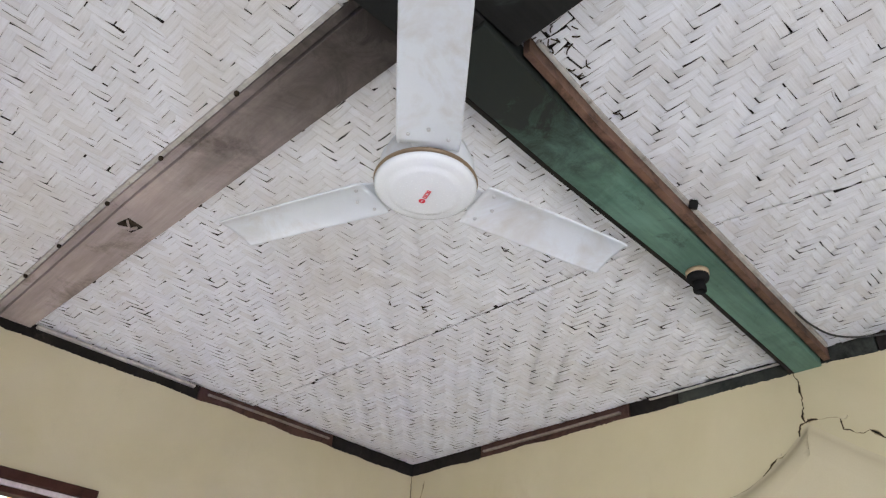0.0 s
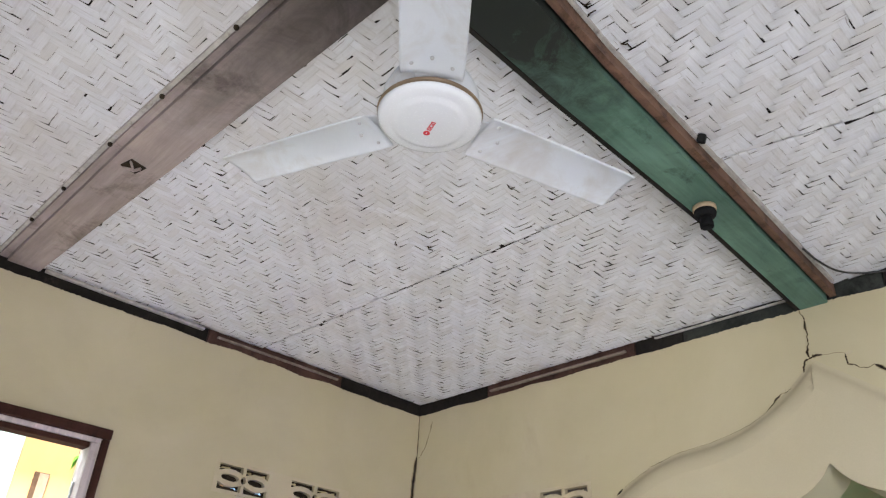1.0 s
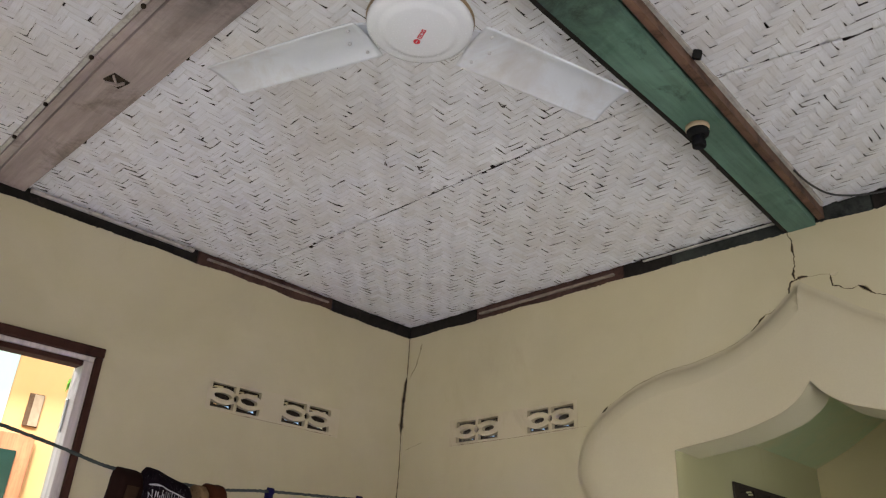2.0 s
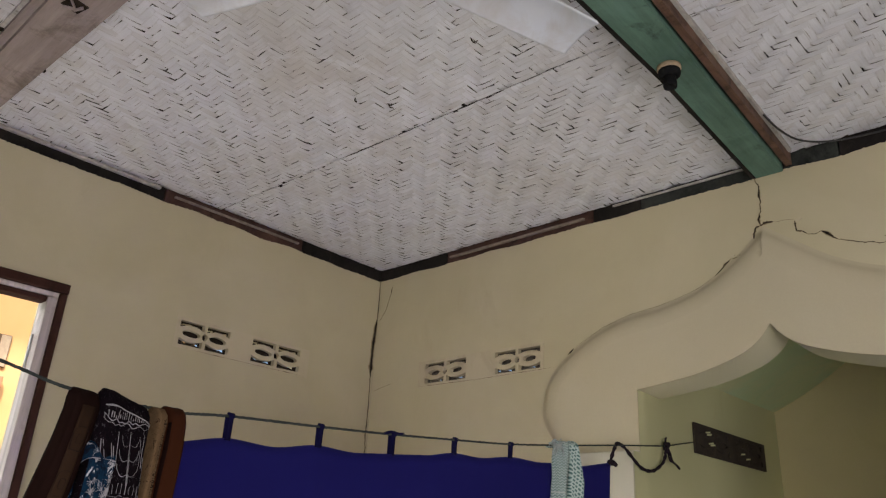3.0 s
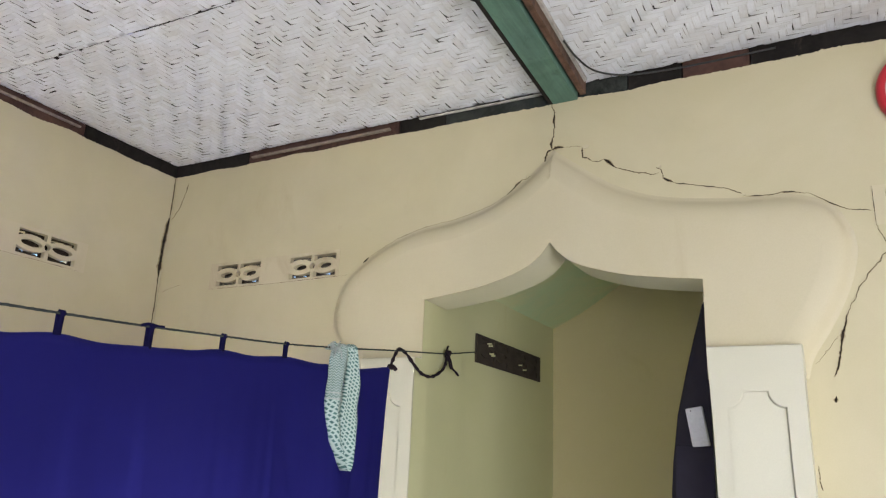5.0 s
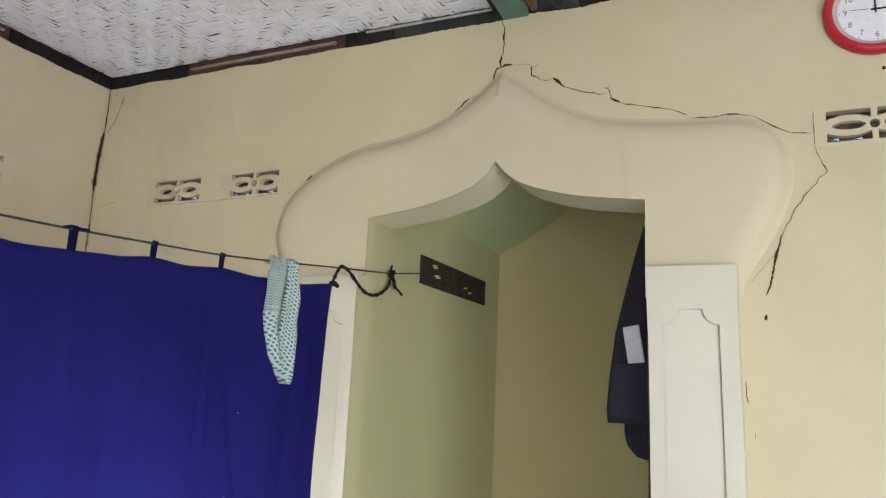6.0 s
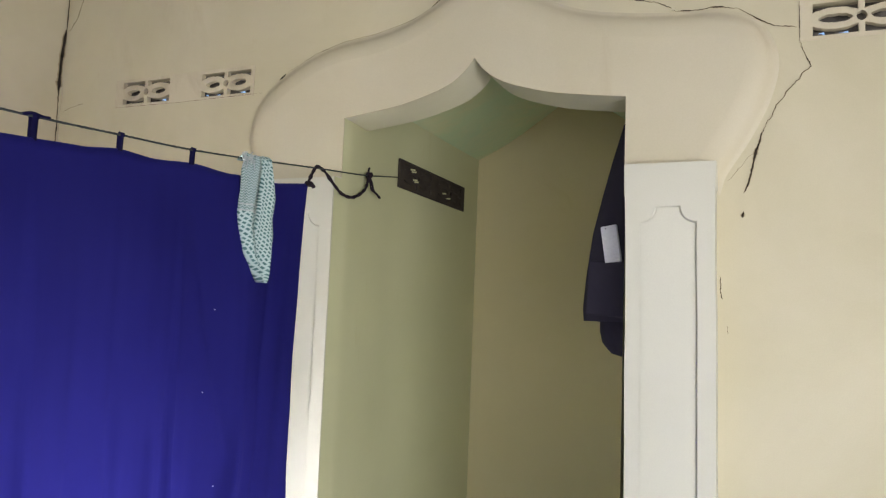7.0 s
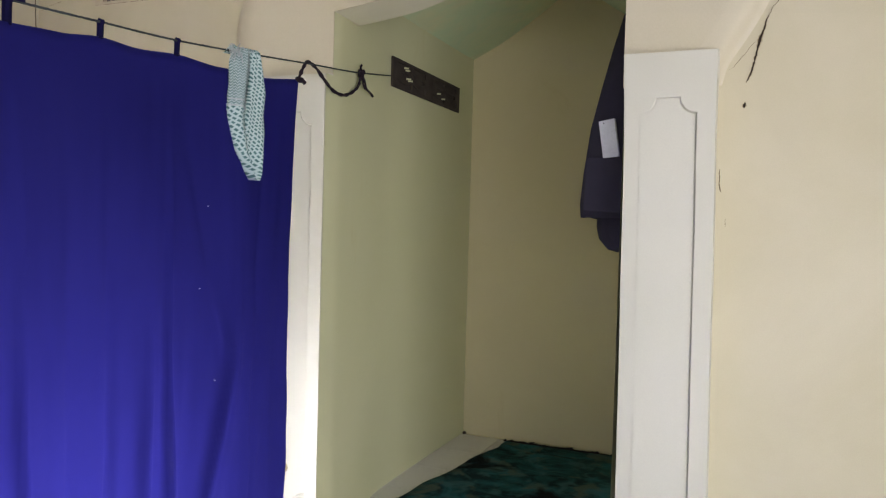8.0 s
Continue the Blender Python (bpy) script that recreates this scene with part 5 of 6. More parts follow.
def curtain_rows():
    rows = []
    for j in range(71):
        v = j / 70
        row = []
        for i in range(221):
            u = i / 220
            y = -1.94 + (1.94 - 0.290) * u
            p = on_rope(y)
            top = curtain_top(y)
            z = top + (0.06 - top) * v
            deep = min(1.0, 0.15 + 1.3 * v) if v < 0.6 else 0.93
            s = y + 0.10 * v * max(0.0, u - 0.45)
            fold = 0.045 * noise.noise((s * 4.2, v * 0.8, 4.0)) + 0.020 * noise.noise((s * 11 + v, v * 1.1, 1.5)) + 0.005 * noise.noise((s * 26 - 2 * v, v * 2.0, 9.5))
            for ya, va, yb, vb, deep_f, wide_f in FOLDS:
                if va < v < vb:
                    t = (v - va) / (vb - va)
                    d = (y - (ya + (yb - ya) * t) + 0.010 * noise.noise((v * 5, ya * 7, 0))) / wide_f
                    ends = min(1.0, 5 * t, 5 * (1 - t) + (1 if vb > 0.98 else 0))
                    fold += FOLD_DEPTH * ends * deep_f * (math.exp(-d * d) if d < 0 else math.exp(-0.12 * d * d) * (1 - min(1, d) * 0.3))
            crease = 0.004 * noise.noise((y * 14 + v * 6, v * 10, 7.0))
            pull = -0.055 * (u ** 6) * v ** 0.6
            row.append(Vector((p.x + fold * deep + crease * (0.3 + v), y + pull, z)))
        rows.append(row)
    return rows


fabric = part("fabric", sheet(curtain_rows()), CURTAIN, curtain, "", True)
thick = fabric.modifiers.new("thickness", "SOLIDIFY")
thick.thickness = 0.0012
for y in TABS:
    p = on_rope(y)
    low = curtain_top(y)
    loop = []
    half = 0.0058 if y != -1.345 else 0.0075
    for k in range(13):
        a = -math.pi / 2 + 2 * math.pi * (k / 12)
        x, z = 0.0062 * math.cos(a), p.z + 0.0062 * math.sin(a)
        if k in (0, 12):
            x, z = (0.002 if k == 0 else -0.004), low - 0.004
        loop.append([Vector((p.x + x + 0.002, y - half + 0.002 * math.sin(k), z)), Vector((p.x + x + 0.002, y + half, z))])
    t = part("tab", sheet(loop), TAB, curtain, "narrow dark blue hanging tab", True)
    t.modifiers.new("thickness", "SOLIDIFY").thickness = 0.0016
part("knot", tube([(1.610, -1.372, 1.503), (1.611, -1.352, 1.509), (1.607, -1.330, 1.509), (1.603, -1.308, 1.511)], 0.0030, 10, 5, 0.3), TAB, curtain, "bunched knot over the rope", True)
for y, z in ((-0.808, 0.943), (-0.78, 1.15), (-0.74, 0.70), (-1.70, 1.28)):
    s = part("lint", box((on_rope(y).x + 0.033, y - 0.0013, z - 0.0013), (on_rope(y).x + 0.037, y + 0.0013, z + 0.0013), None, 0.0005), SPECK, curtain, "tiny white lint speck")

# ---- dark twisted cord that ties the curtain ----
cord = thing("tie_cord", (1.50, 0.0, 1.60), "dark twisted cloth cord tied to the rope, with loose ends", "cord")
part("strand", tube([(1.522, -0.295, 1.560), (1.521, -0.278, 1.590), (1.519, -0.252, 1.622), (1.512, -0.222, 1.634), (1.512, -0.18, 1.624), (1.510, -0.12, 1.594), (1.507, -0.06, 1.571), (1.503, 0.01, 1.568), (1.500, 0.07, 1.585), (1.499, 0.12, 1.616), (1.497, 0.142, 1.65), (1.497, 0.148, 1.678)], 0.0052, 10, 8, 0.25, 0.5, 2), CORD, cord, "", True)
part("knot", tube([(1.503, 0.135, 1.668), (1.506, 0.150, 1.680), (1.499, 0.160, 1.672), (1.493, 0.148, 1.664), (1.500, 0.138, 1.684)], 0.007, 10, 5, 0.3), CORD, cord, "", True)
part("loose_end", tube([(1.500, 0.15, 1.670), (1.500, 0.172, 1.645), (1.500, 0.185, 1.622), (1.500, 0.215, 1.612), (1.502, 0.235, 1.600)], 0.0042, 8, 5, 0.3), CORD, cord, "", True)
part("loose_end", tube([(1.498, 0.15, 1.666), (1.499, 0.165, 1.630), (1.500, 0.178, 1.618)], 0.0035, 8, 5, 0.3), CORD, cord, "", True)
part("loose_end", tube([(1.497, 0.147, 1.678), (1.498, 0.143, 1.695), (1.498, 0.150, 1.703)], 0.004, 8, 4, 0.3), CORD, cord, "", True)
part("corner_knot", tube([(1.520, -0.305, 1.566), (1.528, -0.290, 1.560), (1.522, -0.278, 1.568), (1.525, -0.262, 1.558)], 0.0065, 10, 5, 0.3), CORD, cord, "", True)

# ---- checked scarf over the rope ----
scarf = thing("checked_scarf", (1.56, -0.64, 1.23), "green and white checked cotton scarf hung over the rope", "scarf")


# outline of the hanging cloth: share of the drop, left and right edge along the rope from its middle
SCARF_EDGE = [(0.0, -0.052, 0.044), (0.08, -0.066, 0.058), (0.20, -0.074, 0.070), (0.35, -0.076, 0.080), (0.50, -0.072, 0.086), (0.65, -0.056, 0.088), (0.80, -0.032, 0.080), (0.92, 0.002, 0.064), (0.975, 0.020, 0.052), (1.0, 0.030, 0.040)]
SCARF_MID, SCARF_TOP, SCARF_LOW = -0.596, 1.590, 1.230


def scarf_edge(v):
    for a, b in zip(SCARF_EDGE, SCARF_EDGE[1:]):
        if v <= b[0]:
            t = (v - a[0]) / (b[0] - a[0])
            return a[1] + (b[1] - a[1]) * t, a[2] + (b[2] - a[2]) * t
    return SCARF_EDGE[-1][1:]


def scarf_fold(side, v0, v1, front, bulge, seed):
    """One rounded fold between the middle crease and an outer edge; side -1 or 1."""
    rows = []
    count = 34
    for j in range(count + 1):
        v = v0 + (v1 - v0) * j / count
        left, right = scarf_edge(v)
        crease = max(left, min(right, 0.004 + 0.030 * max(0.0, v - 0.75) * 4 + 0.006 * math.sin(v * 9)))
        a, b = (left, crease) if side < 0 else (crease, right)
        gather = min(1.0, 0.35 + v * 2.4)
        row = []
        for i in range(17):
            u = i / 16
            y = SCARF_MID + a + (b - a) * u + 0.0025 * noise.noise((v * 11, side, seed))
            round_off = math.sqrt(max(0.0, 1 - (2 * u - 1) ** 2))
            ripple = 0.0045 * math.sin(u * 9 + 3 * v + seed) * gather + 0.006 * noise.noise((u * 3, v * 5, seed)) + (0.004 * math.sin(u * 22 + seed) * max(0.0, 1 - v * 5))
            row.append(Vector((on_rope(SCARF_MID).x + front + bulge * round_off + ripple, y, SCARF_TOP + (SCARF_LOW - SCARF_TOP) * v)))
        rows.append(row)
    return rows


for name, rows, material, label in (
        ("front_fold", scarf_fold(1, 0.02, 1.0, 0.008, 0.024, 1.0), SCARF, "checked fold"),
        ("side_fold", scarf_fold(-1, 0.45, 1.0, 0.008, 0.020, 2.0), SCARF, "checked fold"),
        ("back_fold", [[p + Vector((-0.034, 0.004, 0.03)) for p in row] for row in scarf_fold(1, 0.10, 0.9, 0.0, -0.008, 3.0)], SCARF, "checked back fold"),
        ("top_fold", scarf_fold(-1, 0.02, 0.455, 0.010, 0.020, 2.0), SCARF_FINE, "finely woven green fold")):
    f = part(name, sheet(rows), material, scarf, label, True)
    f.modifiers.new("thickness", "SOLIDIFY").thickness = 0.0018
for v in (0.405, 0.452):
    f = part("hem", sheet([[p + Vector((0.0016, 0, 0)) for p in row] for row in scarf_fold(-1, v, v + 0.012, 0.010, 0.020, 2.0)[::17]]), WISP, scarf, "narrow white hem line", True)
    f.modifiers.new("thickness", "SOLIDIFY").thickness = 0.001
# the gathered crest that goes over the rope
rows = []
for k in range(11):
    a = math.pi * k / 10
    rows.append([on_rope(y) + Vector((0.022 * math.cos(a) * (1 + 0.25 * noise.noise((y * 60, 1, k * 0.3))), 0.004 * math.sin(k), -0.006 + 0.017 * math.sin(a) * (1 + 0.5 * noise.noise((y * 55, k * 0.4, 2))))) for y in [SCARF_MID - 0.056 + 0.108 * i / 24 for i in range(25)]])
f = part("crest", sheet(rows), SCARF, scarf, "gathered fold over the rope", True)
f.modifiers.new("thickness", "SOLIDIFY").thickness = 0.0018
rng = random.Random(21)
for k in range(44):
    p = on_rope(SCARF_MID - 0.058) + Vector((rng.uniform(0.0, 0.022), rng.uniform(-0.006, 0.018), rng.uniform(-0.004, 0.010)))
    q = p + Vector((rng.uniform(-0.002, 0.014), rng.uniform(-0.030, 0.030), rng.uniform(-0.040, 0.006)))
    part("tassel_thread", tube([p, p.lerp(q, 0.5) + Vector((0.004, 0, 0.005)), q], 0.0013, 5, 4, 0.4), WISP, scarf, "pale frayed thread")

# ---- folded sarongs over the rope ----
def hung_cloth(name, label, y0, y1, rise, drop, puff, material, seed, forward=0.0, lean=0.0, bands=(), strokes=(), ink=None, ink_label="white batik figure", slope=0.0, lift=0.0006):
    """A folded cloth hung over the rope: an inverted U in section, thick and soft."""
    ob = thing(name, (on_rope((y0 + y1) / 2).x, (y0 + y1) / 2, drop), label, "sarong", "folded sarongs over the rope")
    rows = []
    count = 17
    for i in range(count):
        u = i / (count - 1)
        edge = math.sqrt(max(0.0, 1 - (2 * u - 1) ** 6))
        row = []
        for k in range(33):
            s = k / 32
            y = y0 + (y1 - y0) * u
            p = on_rope(y)
            top = p.z + rise - 0.012 * (1 - edge) - slope * u
            if s < 0.40:
                t = s / 0.40
                z, x, tt = drop + (top - 0.03 - drop) * t, puff * edge, 1 - t
            elif s > 0.60:
                t = (s - 0.60) / 0.40
                z, x, tt = top - 0.03 + (drop + 0.08 - top + 0.03) * t, -puff * edge * 0.7, t
            else:
                a = math.pi * (s - 0.40) / 0.20
                z, x, tt = top - 0.03 + 0.03 * math.sin(a), puff * edge * math.cos(a) * (1.0 if a < math.pi / 2 else 0.7), 0
            wob = 0.010 * noise.noise((y * 14, z * 5, seed)) + 0.004 * noise.noise((y * 50, z * 12, seed))
            row.append(Vector((p.x + x + forward + wob, y + lean * tt + 0.006 * noise.noise((z * 6, seed, 2)), z)))
        rows.append(row)
    b = part("cloth", sheet(rows, close=True, caps=True), material, ob, "", True)
    for part_name, u0, u1, z0, z1, stuff, text in bands:
        strip = []
        for i in range(7):
            u = u0 + (u1 - u0) * i / 6
            a = rows[min(int(u * (count - 1)), count - 2)]
            n = rows[min(int(u * (count - 1)) + 1, count - 1)]
            f = u * (count - 1) - int(u * (count - 1))
            line = []
            for k in range(14):
                q = a[k].lerp(n[k], f)
                if z0 <= (q.z - drop) / (1.5 - drop) <= z1:
                    line.append(q + Vector((0.0025, 0, 0)))
            strip.append(line)
        if min(len(l) for l in strip) > 1:
            m = min(len(l) for l in strip)
            g = part(part_name, sheet([l[:m] for l in strip]), stuff, ob, text, True)
            g.modifiers.new("thickness", "SOLIDIFY").thickness = 0.0015
    for line in strokes:
        spots = []
        for u, w in line:
            i = min(int(u * (count - 1)), count - 2)
            near = rows[i][:14]
            z = drop + (1.5 - drop) * w
            k = min(range(13), key=lambda q: abs((near[q].z + near[q + 1].z) / 2 - z))
            f = max(0.0, min(1.0, (z - near[k].z) / (near[k + 1].z - near[k].z)))
            g = u * (count - 1) - i
            spots.append(near[k].lerp(near[k + 1], f).lerp(rows[i + 1][k].lerp(rows[i + 1][k + 1], f), g) + Vector((lift, 0, 0)))
        part("figure_line", tube(spots, 0.00045 * (0.5 + 1.6 * abs(noise.noise((line[0][0] * 9, line[0][1] * 40, seed)))), 5, 3, 0.9), ink, ob, ink_label)
    return ob


def spread(u):
    return min(0.97, max(0.03, u))


FIGURES = []
rng = random.Random(14)
for w in (0.962, 0.936, 0.930, 0.905, 0.898, 0.765, 0.755, 0.560, 0.550):      # rows of waves across the cloth
    FIGURES.append([(0.06 + 0.0625 * k, w + rng.uniform(-0.004, 0.004)) for k in range(15)])
for k in range(22):                                        # combs of short upright strokes between them
    u = 0.07 + 0.041 * k
    FIGURES.append([(u, 0.938), (spread(u + rng.uniform(-0.01, 0.01)), 0.944 + rng.uniform(0, 0.016))])
    FIGURES.append([(u, 0.908), (spread(u + rng.uniform(-0.01, 0.01)), 0.912 + rng.uniform(0, 0.014))])
    if k % 2:
        FIGURES.append([(u, 0.768), (spread(u + rng.uniform(-0.02, 0.02)), 0.776 + rng.uniform(0, 0.012)), (spread(u + rng.uniform(-0.03, 0.03)), 0.785)])
for base in (0.785, 0.600):                                # a branching stem with hooked twigs
    for du in (0.0, 0.012, 0.024):
        FIGURES.append([(0.60 + du, base), (0.588 + du, base + 0.035), (0.575 + du * 0.6, base + 0.07), (0.565, base + 0.100)])
    for k in range(3):
        for side in (-1, 1):
            z = base + 0.020 + 0.028 * k
            FIGURES.append([(0.59, z), (spread(0.59 + side * 0.10), z - 0.004), (spread(0.59 + side * (0.19 - 0.02 * k)), z + 0.008), (spread(0.59 + side * (0.20 - 0.02 * k)), z + 0.018)])
    for u in (0.08, 0.13, 0.18, 0.25, 0.30, 0.36, 0.80, 0.86, 0.92):
        z = base + rng.uniform(0.0, 0.04)
        FIGURES.append([(u, z), (spread(u + rng.uniform(-0.03, 0.03)), z + 0.025), (spread(u + rng.uniform(-0.04, 0.04)), z + rng.uniform(0.04, 0.07))])
LEAVES = []
for k in range(40):                                        # scattered white leaves and twigs
    u, w = rng.uniform(0.12, 0.88), rng.uniform(0.62, 0.92)
    a = rng.uniform(0, 6.28)
    for turn in (-0.7, -0.3, 0.0, 0.35, 0.7):
        LEAVES.append([(spread(u), w), (spread(u + 0.09 * math.cos(a + turn)), w + 0.008 * math.sin(a + turn)), (spread(u + 0.15 * math.cos(a + turn * 1.4)), w + 0.014 * math.sin(a + turn * 1.4))])
SQUARES = []
for w in (0.855, 0.770, 0.685, 0.600):                     # square medallions down the brown cloth
    for half_u, half_w in ((0.20, 0.020), (0.08, 0.008)):
        SQUARES.append([(0.52 - half_u, w - half_w), (0.52 + half_u, w - half_w), (0.52 + half_u, w + half_w), (0.52 - half_u, w + half_w), (0.52 - half_u, w - half_w)])
LACE = []
for k in range(46):                                        # lace loops and lozenges of the tan border
    w = 0.46 + 0.011 * k
    LACE.append([(0.50, w), (0.78, w + 0.003), (0.52, w + 0.007)])
for w in (0.64, 0.785):
    LACE.append([(0.15, w), (0.5, w + 0.022), (0.85, w), (0.5, w - 0.022), (0.15, w)])
BROWN_INK = surface("dark_brown_print", (0.010, 0.005, 0.004), (0.018, 0.009, 0.006), 60, 0.9, 0.2, 400)
hung_cloth("sarong", "dark brown folded sarong with square medallions over the rope", -2.070, -2.022, 0.005, 0.78, 0.030, BROWN_CLOTH, 1.0, 0.0, -0.10, [("pale_stripe", 0.30, 0.72, 0.0, 1.0, STRIPE_BROWN, "paler brown stripe")], SQUARES, BROWN_INK, "dark brown square medallion", lift=0.0042)
hung_cloth("sarong", "navy sarong with white batik leaves folded over the rope", -2.038, -1.989, -0.065, 0.80, 0.034, BATIK_NAVY, 2.0, 0.012, -0.05, [("hem", 0.02, 0.10, 0.0, 1.0, BATIK_BLACK, "dark hem")], LEAVES, BATIK_LINE, "white batik leaf")
hung_cloth("sarong", "black sarong with white batik figures folded over the rope", -2.024, -1.939, 0.016, 0.76, 0.036, BATIK_BLACK, 3.0, 0.006, 0.0, [("figured_band", 0.06, 0.94, 0.55, 0.60, BATIK_NAVY, "white figured band")], FIGURES, BATIK_LINE, slope=0.022)
hung_cloth("sarong", "tan lace-patterned border sarong folded over the rope", -1.941, -1.921, 0.000, 0.90, 0.038, BATIK_TAN, 4.0, 0.006, -0.012, [("hem", 0.75, 0.95, 0.0, 1.0, RUST_CLOTH, "rust hem")], LACE, BROWN_INK, "dark lace loop")
hung_cloth("sarong", "rust brown sarong folded over the rope", -1.922, -1.884, 0.006, 0.84, 0.034, RUST_CLOTH, 5.0, 0.0, 0.006, [("hem", 0.04, 0.14, 0.0, 1.0, BROWN_CLOTH, "dark brown hem")])

# ---- coat in the niche, with a white box in its pocket ----
coat = thing("coat", (2.44, 0.24, 1.05), "charcoal coat hanging from a nail on the niche wall", "coat")


def coat_rows():
    out = []
    for z, left, front, depth in ((1.865, 2.465, 0.20, 0.05), (1.82, 2.440, 0.17, 0.10), (1.70, 2.408, 0.15, 0.16), (1.585, 2.376, 0.14, 0.20), (1.45, 2.345, 0.13, 0.23), (1.30, 2.322, 0.125, 0.25), (1.20, 2.312, 0.13, 0.25), (1.158, 2.314, 0.135, 0.25)):
        row = []
        right = 2.535
        for k in range(40):
            a = 2 * math.pi * k / 40
            cx, cy = (left + right) / 2, front + depth / 2
            w, d = (right - left) / 2, depth / 2
            ca, sa = math.cos(a), math.sin(a)
            e = 0.75
            x = cx + w * math.copysign(abs(ca) ** e, ca)
            y = cy + d * math.copysign(abs(sa) ** e, sa)
            rip = 0.007 * math.sin(a * 7 + z * 3) * (1.9 - z) + 0.006 * noise.noise((x * 12, y * 12, z * 5))
            row.append(Vector((x + rip * 0.5, y + rip, z + 0.008 * noise.noise((a * 2, 0, 3)) * (1 if z < 1.2 else 0))))
        out.append(row)
    return out


part("body", sheet(coat_rows(), close=True, caps=True), ROBE, coat, "", True)
part("pocket", box((2.345, 0.112, 1.175), (2.475, 0.136, 1.352), pose(0, 0, 0, 0, 3, -8), 0.008), ROBE, coat, "patch pocket", True)
rows = []
for z, left, right in ((1.20, 2.372, 2.53), (1.12, 2.372, 2.53), (1.085, 2.380, 2.53), (1.060, 2.405, 2.53), (1.052, 2.44, 2.53)):
    rows.append([Vector(((left + right) / 2 + (right - left) / 2 * math.cos(2 * math.pi * k / 28), 0.225 + 0.06 * math.sin(2 * math.pi * k / 28) + 0.006 * math.sin(k * 1.7), z + 0.006 * math.sin(k))) for k in range(28)])
part("sleeve", sheet(rows, close=True, caps=True), ROBE, coat, "end of a folded sleeve", True)
part("hook", tube([(2.55, 0.25, 1.885), (2.51, 0.245, 1.885), (2.495, 0.24, 1.875)], 0.003, 8), SCREW, coat, "nail")
card = part("white_box", box((2.396, 0.112, 1.348), (2.449, 0.128, 1.470), pose(0, 0, 0, 0, -9, -6), 0.003), CARD)
part("print_dot", lathe([(0.0, 0.0), (0.0018, 0.0), (0.0018, 0.0006), (0.0, 0.0006)], (2.405, 0.1105, 1.458), 10, (0, -1, 0)), CLOCK_BLACK, card, "small black printed dot")
tagged(card, "small white card box tucked in the coat's pocket", "box")

# ---- prayer rug on the niche floor ----
def rug():
    ob = thing("prayer_rug", (2.0, 0.9, 0.0), "dark green patterned prayer rug with black fringe on tiles", "rug")
    rows = []
    for j in range(41):
        v = j / 40
        row = []
        for i in range(31):
            u = i / 30
            left = 1.540 + 0.165 * v + 0.016 * noise.noise((v * 5.0, 0, 6)) + 0.006 * noise.noise((v * 26, 0, 2))
            x = left + (2.42 - left) * u + 0.006 * noise.noise((v * 14, u, 3))
            y = 0.30 + 1.10 * v + 0.02 * (u - 0.5)
            row.append(Vector((x, y, 0.009 + 0.004 * noise.noise((x * 5, y * 5, 1)) + 0.006 * (1 - abs(2 * u - 1)) * max(0, noise.noise((x * 2, y * 3, 8))))))
        rows.append(row)
    m = part("mat", sheet(rows), RUG, ob, "", True)
    m.modifiers.new("thickness", "SOLIDIFY").thickness = 0.007
    fr = random.Random(3)
    bm = bmesh.new()
    for i in range(230):
        x = 1.690 + 0.73 * i / 229
        a, b = fr.uniform(-0.020, 0.020), fr.uniform(0.010, 0.052) * (1 + 1.2 * noise.noise((x * 22, 0, 3)))
        w = 0.0034
        rowsf = [[Vector((x - w, 1.405, 0.008)), Vector((x + w, 1.405, 0.008))], [Vector((x - w + a * 0.5, 1.405 + b * 0.5, 0.009)), Vector((x + w + a * 0.5, 1.405 + b * 0.5, 0.009))], [Vector((x + a, 1.405 + b, 0.003)), Vector((x + a + w, 1.405 + b, 0.003))]]
        add_sheet(bm, rowsf)
    f = part("fringe", bm, CORD, ob, "black knotted fringe")
    f.modifiers.new("thickness", "SOLIDIFY").thickness = 0.003
    return ob


rug()
stone = part("floor_pebble", lathe([(0.0, 0.0), (0.010, 0.001), (0.012, 0.006), (0.008, 0.013), (0.0, 0.015)], (1.452, 1.448, 0.001), 10), GAP)
tagged(stone, "small dark pebble in the niche corner", "pebble")

# ---- outside the doorway: yellow house, ground, eaves ----
structure("ground", box((-60, -60, -0.5), (60, 60, -0.12)), EARTH, "packed earth ground outside the house", "ground")
house = thing("neighbour_house", (-3.0, -1.5, -0.12), "bright yellow and pale cyan neighbouring house front", "house")
part("wall", box((-3.2, -1.03, -0.12), (-3.0, 0.6, 3.4)), YELLOW_WALL, house, "yellow painted wall")
part("wall", box((-3.2, -7.0, -0.12), (-2.99, -1.032, 3.4)), CYAN_WALL, house, "pale cyan painted wall")
part("roof", box((-6.2, -7.3, 3.4), (-2.7, 0.7, 3.55), None, 0.02), EAVE, house)
hatch = part("hatch", box((-3.0, -0.900, 2.30), (-2.985, -0.800, 2.53), None, 0.003), PALE_STRIPE, house, "small wall hatch with a brown side")
part("shutter", box((-2.984, -0.868, 2.305), (-2.980, -0.804, 2.525), None, 0.001), TAN_BASE, hatch, "pale tan shutter")
leaf_door = part("door", box((-2.988, -1.40, -0.12), (-2.94, -0.80, 2.235), None, 0.006), ORANGE_DOOR, house, "orange painted door")
part("pane", box((-2.938, -1.33, 1.2), (-2.93, -0.90, 2.12), None, 0.002), DARK_GLASS, leaf_door, "dark window pane")
plant = thing("hanging_plant", (-2.95, -0.654, 2.60), "small bright green climbing plant on the house wall", "plant")
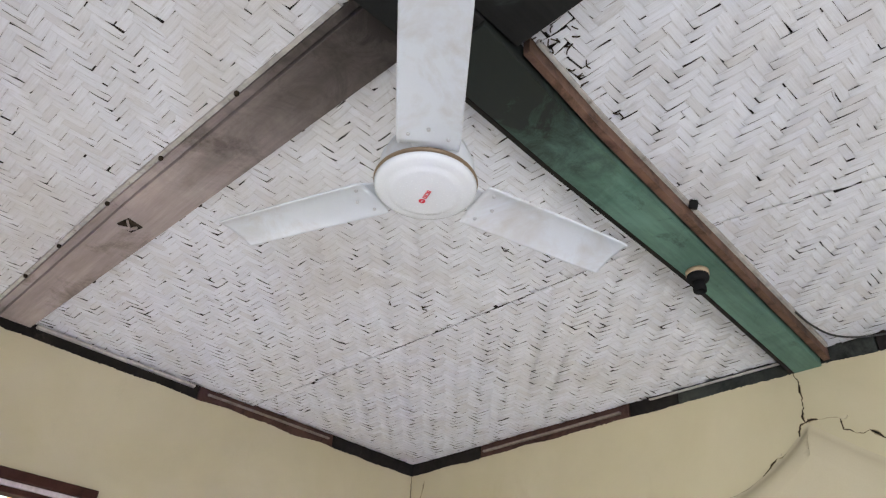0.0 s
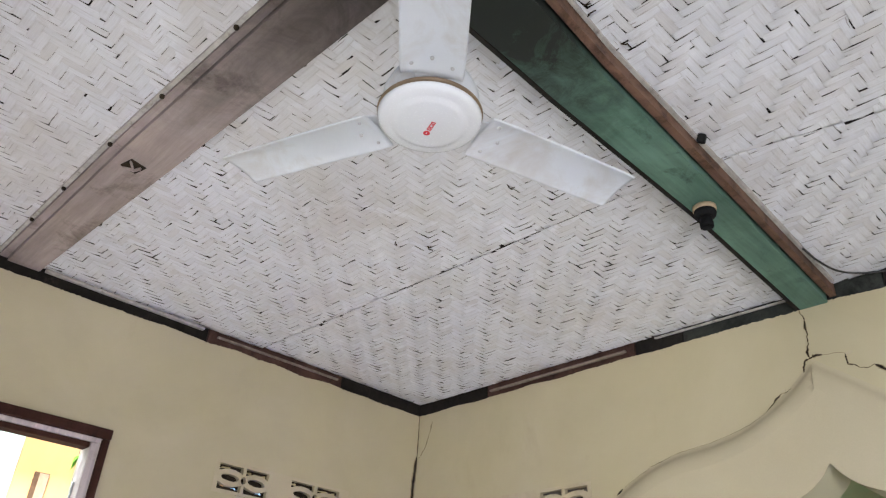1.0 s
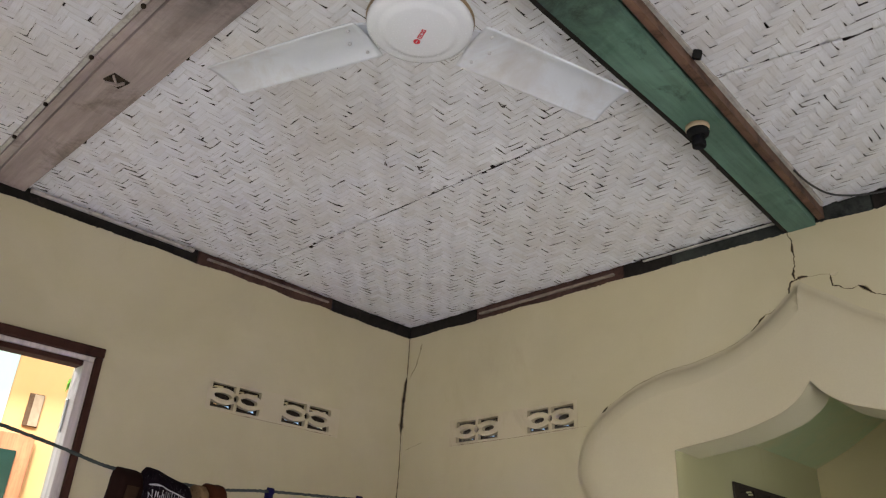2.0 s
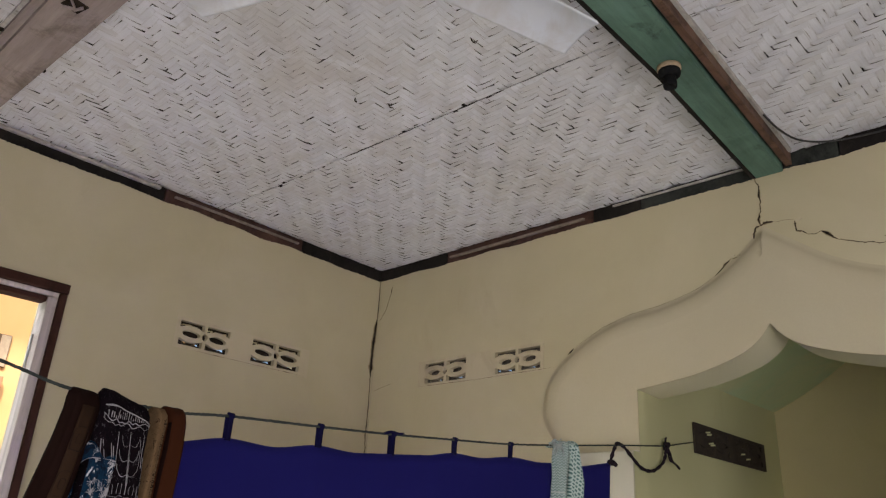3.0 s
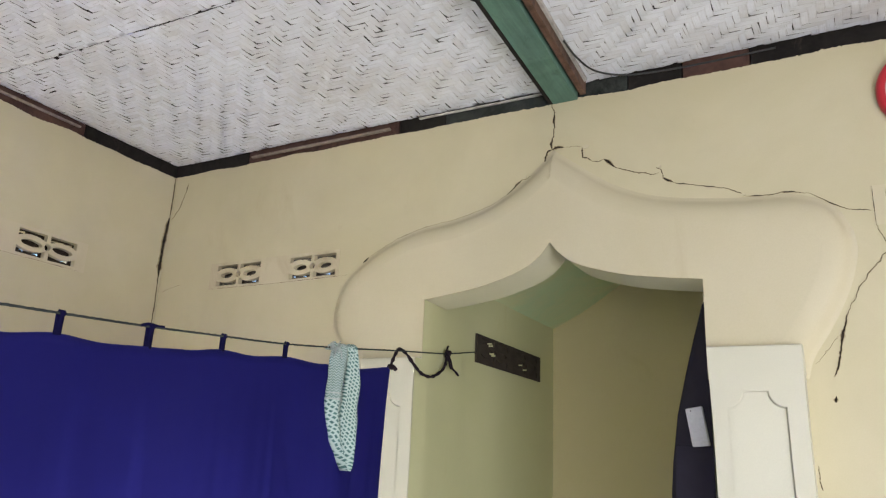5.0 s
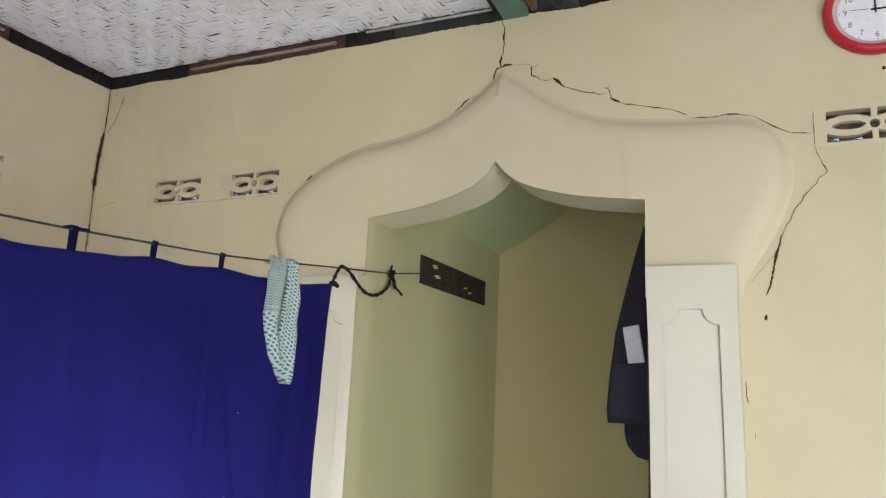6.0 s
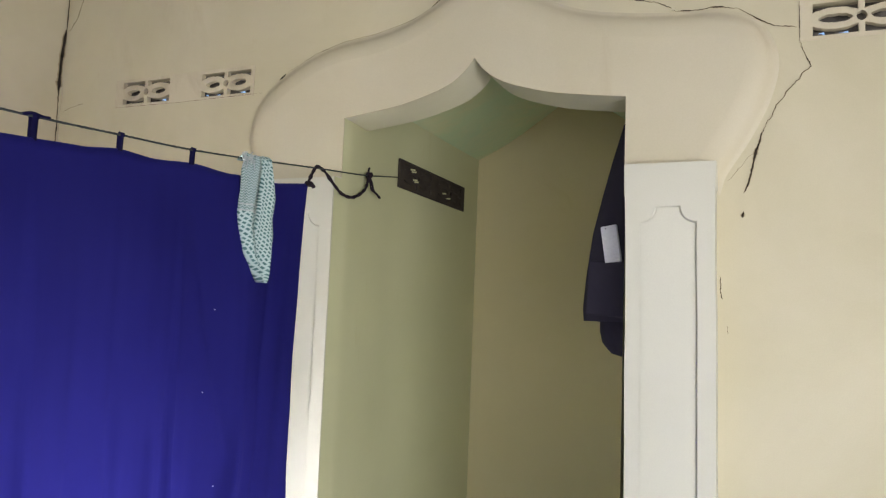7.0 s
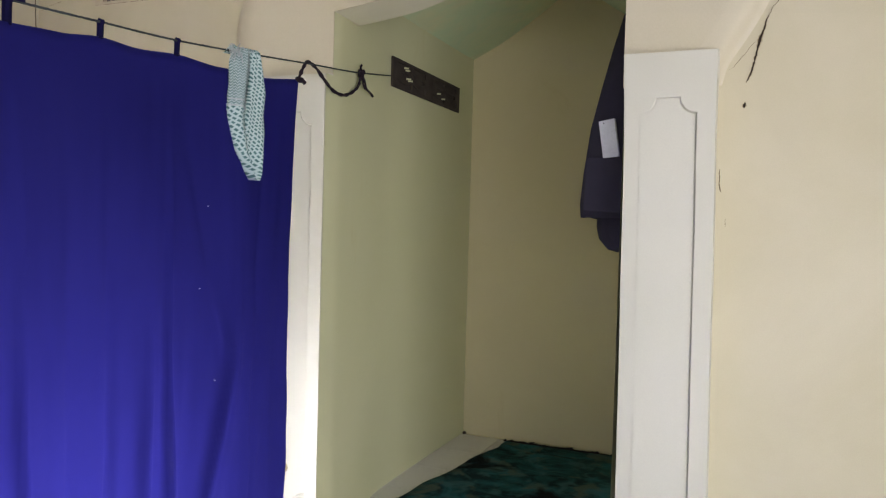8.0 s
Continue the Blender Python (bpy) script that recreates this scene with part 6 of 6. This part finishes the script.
for k in range(5):
    a = radians(72 * k)
    base = Vector((-2.93, -0.654, 2.70))
    tip = base + Vector((0.05 * math.cos(a), 0.05 * math.sin(a), -0.08 - 0.04 * (k % 2)))
    side = Vector((-math.sin(a), math.cos(a), 0)) * 0.026
    mid = base.lerp(tip, 0.5) + Vector((0, 0, 0.01))
    lf = part("leaf", sheet([[base, base], [mid - side, mid + side], [tip, tip]]), LEAF, plant, "", True)
    lf.modifiers.new("thickness", "SOLIDIFY").thickness = 0.002
part("stem", tube([(-2.96, -0.654, 2.70), (-2.985, -0.654, 3.38)], 0.004, 6), BROWN_LATH, plant)
# made-up dark boarding, added so the west vent holes look out on darkness
shed = thing("shed", (-2.2, 1.3, -0.12), "dark brown boarded backdrop added outside the west vents", "shed")
for k in range(20):
    part("board", box((-2.2, -0.25 + 0.16 * k, -0.12), (-2.17, -0.10 + 0.16 * k, 2.32), None, 0.003), EAVE, shed)
part("roof", box((-4.0, -0.3, 2.33), (-2.0, 3.1, 2.40), None, 0.01), EAVE, shed)
# unseen eaves, added and trimmed to set how dark the vents look
eaves = thing("eaves", (-0.8, -1.0, 2.62), "brown boarded eaves added to darken the view through the vents", "eaves", "", "structure")
part("west_eave", box((-1.35, SOUTH - 1, 2.66), (-0.16, 0.9, 2.74), pose(0, 0, 0, 0, 3, 0)), EAVE, eaves)
part("north_eave", box((-0.15, 0.16, 2.64), (EAST + 1, 0.9, 2.72), pose(0, 0, 0, 3, 0, 0)), EAVE, eaves)
# unseen roof, stretched past the walls to keep direct sun out
structure("roof", box((-0.15, SOUTH - 1.8, 2.76), (EAST + 2.6, 0.6, 2.86)), EAVE, "brown boarded roof over the room, extended to block the sun", "roof")

# ---- floor tiles, last: whole tiles in the room, the niche row nearest the camera ----
tile_bm = bmesh.new()
add_box(tile_bm, (-0.148, -0.148, -0.012), (0.148, 0.148, 0.0))
tile_mesh = bpy.data.meshes.new("tile")
tile_bm.to_mesh(tile_mesh)
tile_bm.free()
tile_mesh.materials.append(TILE)
floor_ob = bpy.data.objects["floor"]
for i in range(4):
    for j in range(5):
        t = new("tile", tile_mesh)
        t.parent = floor_ob
        t.location = (1.50 + 0.30 * i, 0.10 + 0.30 * j, 0.0)
rest = bmesh.new()
for i in range(16):
    for j in range(17):
        x, y = 0.15 + 0.30 * i, -0.20 - 0.30 * j
        if x < EAST and y > SOUTH:
            add_box(rest, (x - 0.148, y - 0.148, -0.012), (x + 0.148, y + 0.148, 0.0))
tagged(part("tile_field", rest, TILE, floor_ob, "pale floor tiles"), kind="stuff")
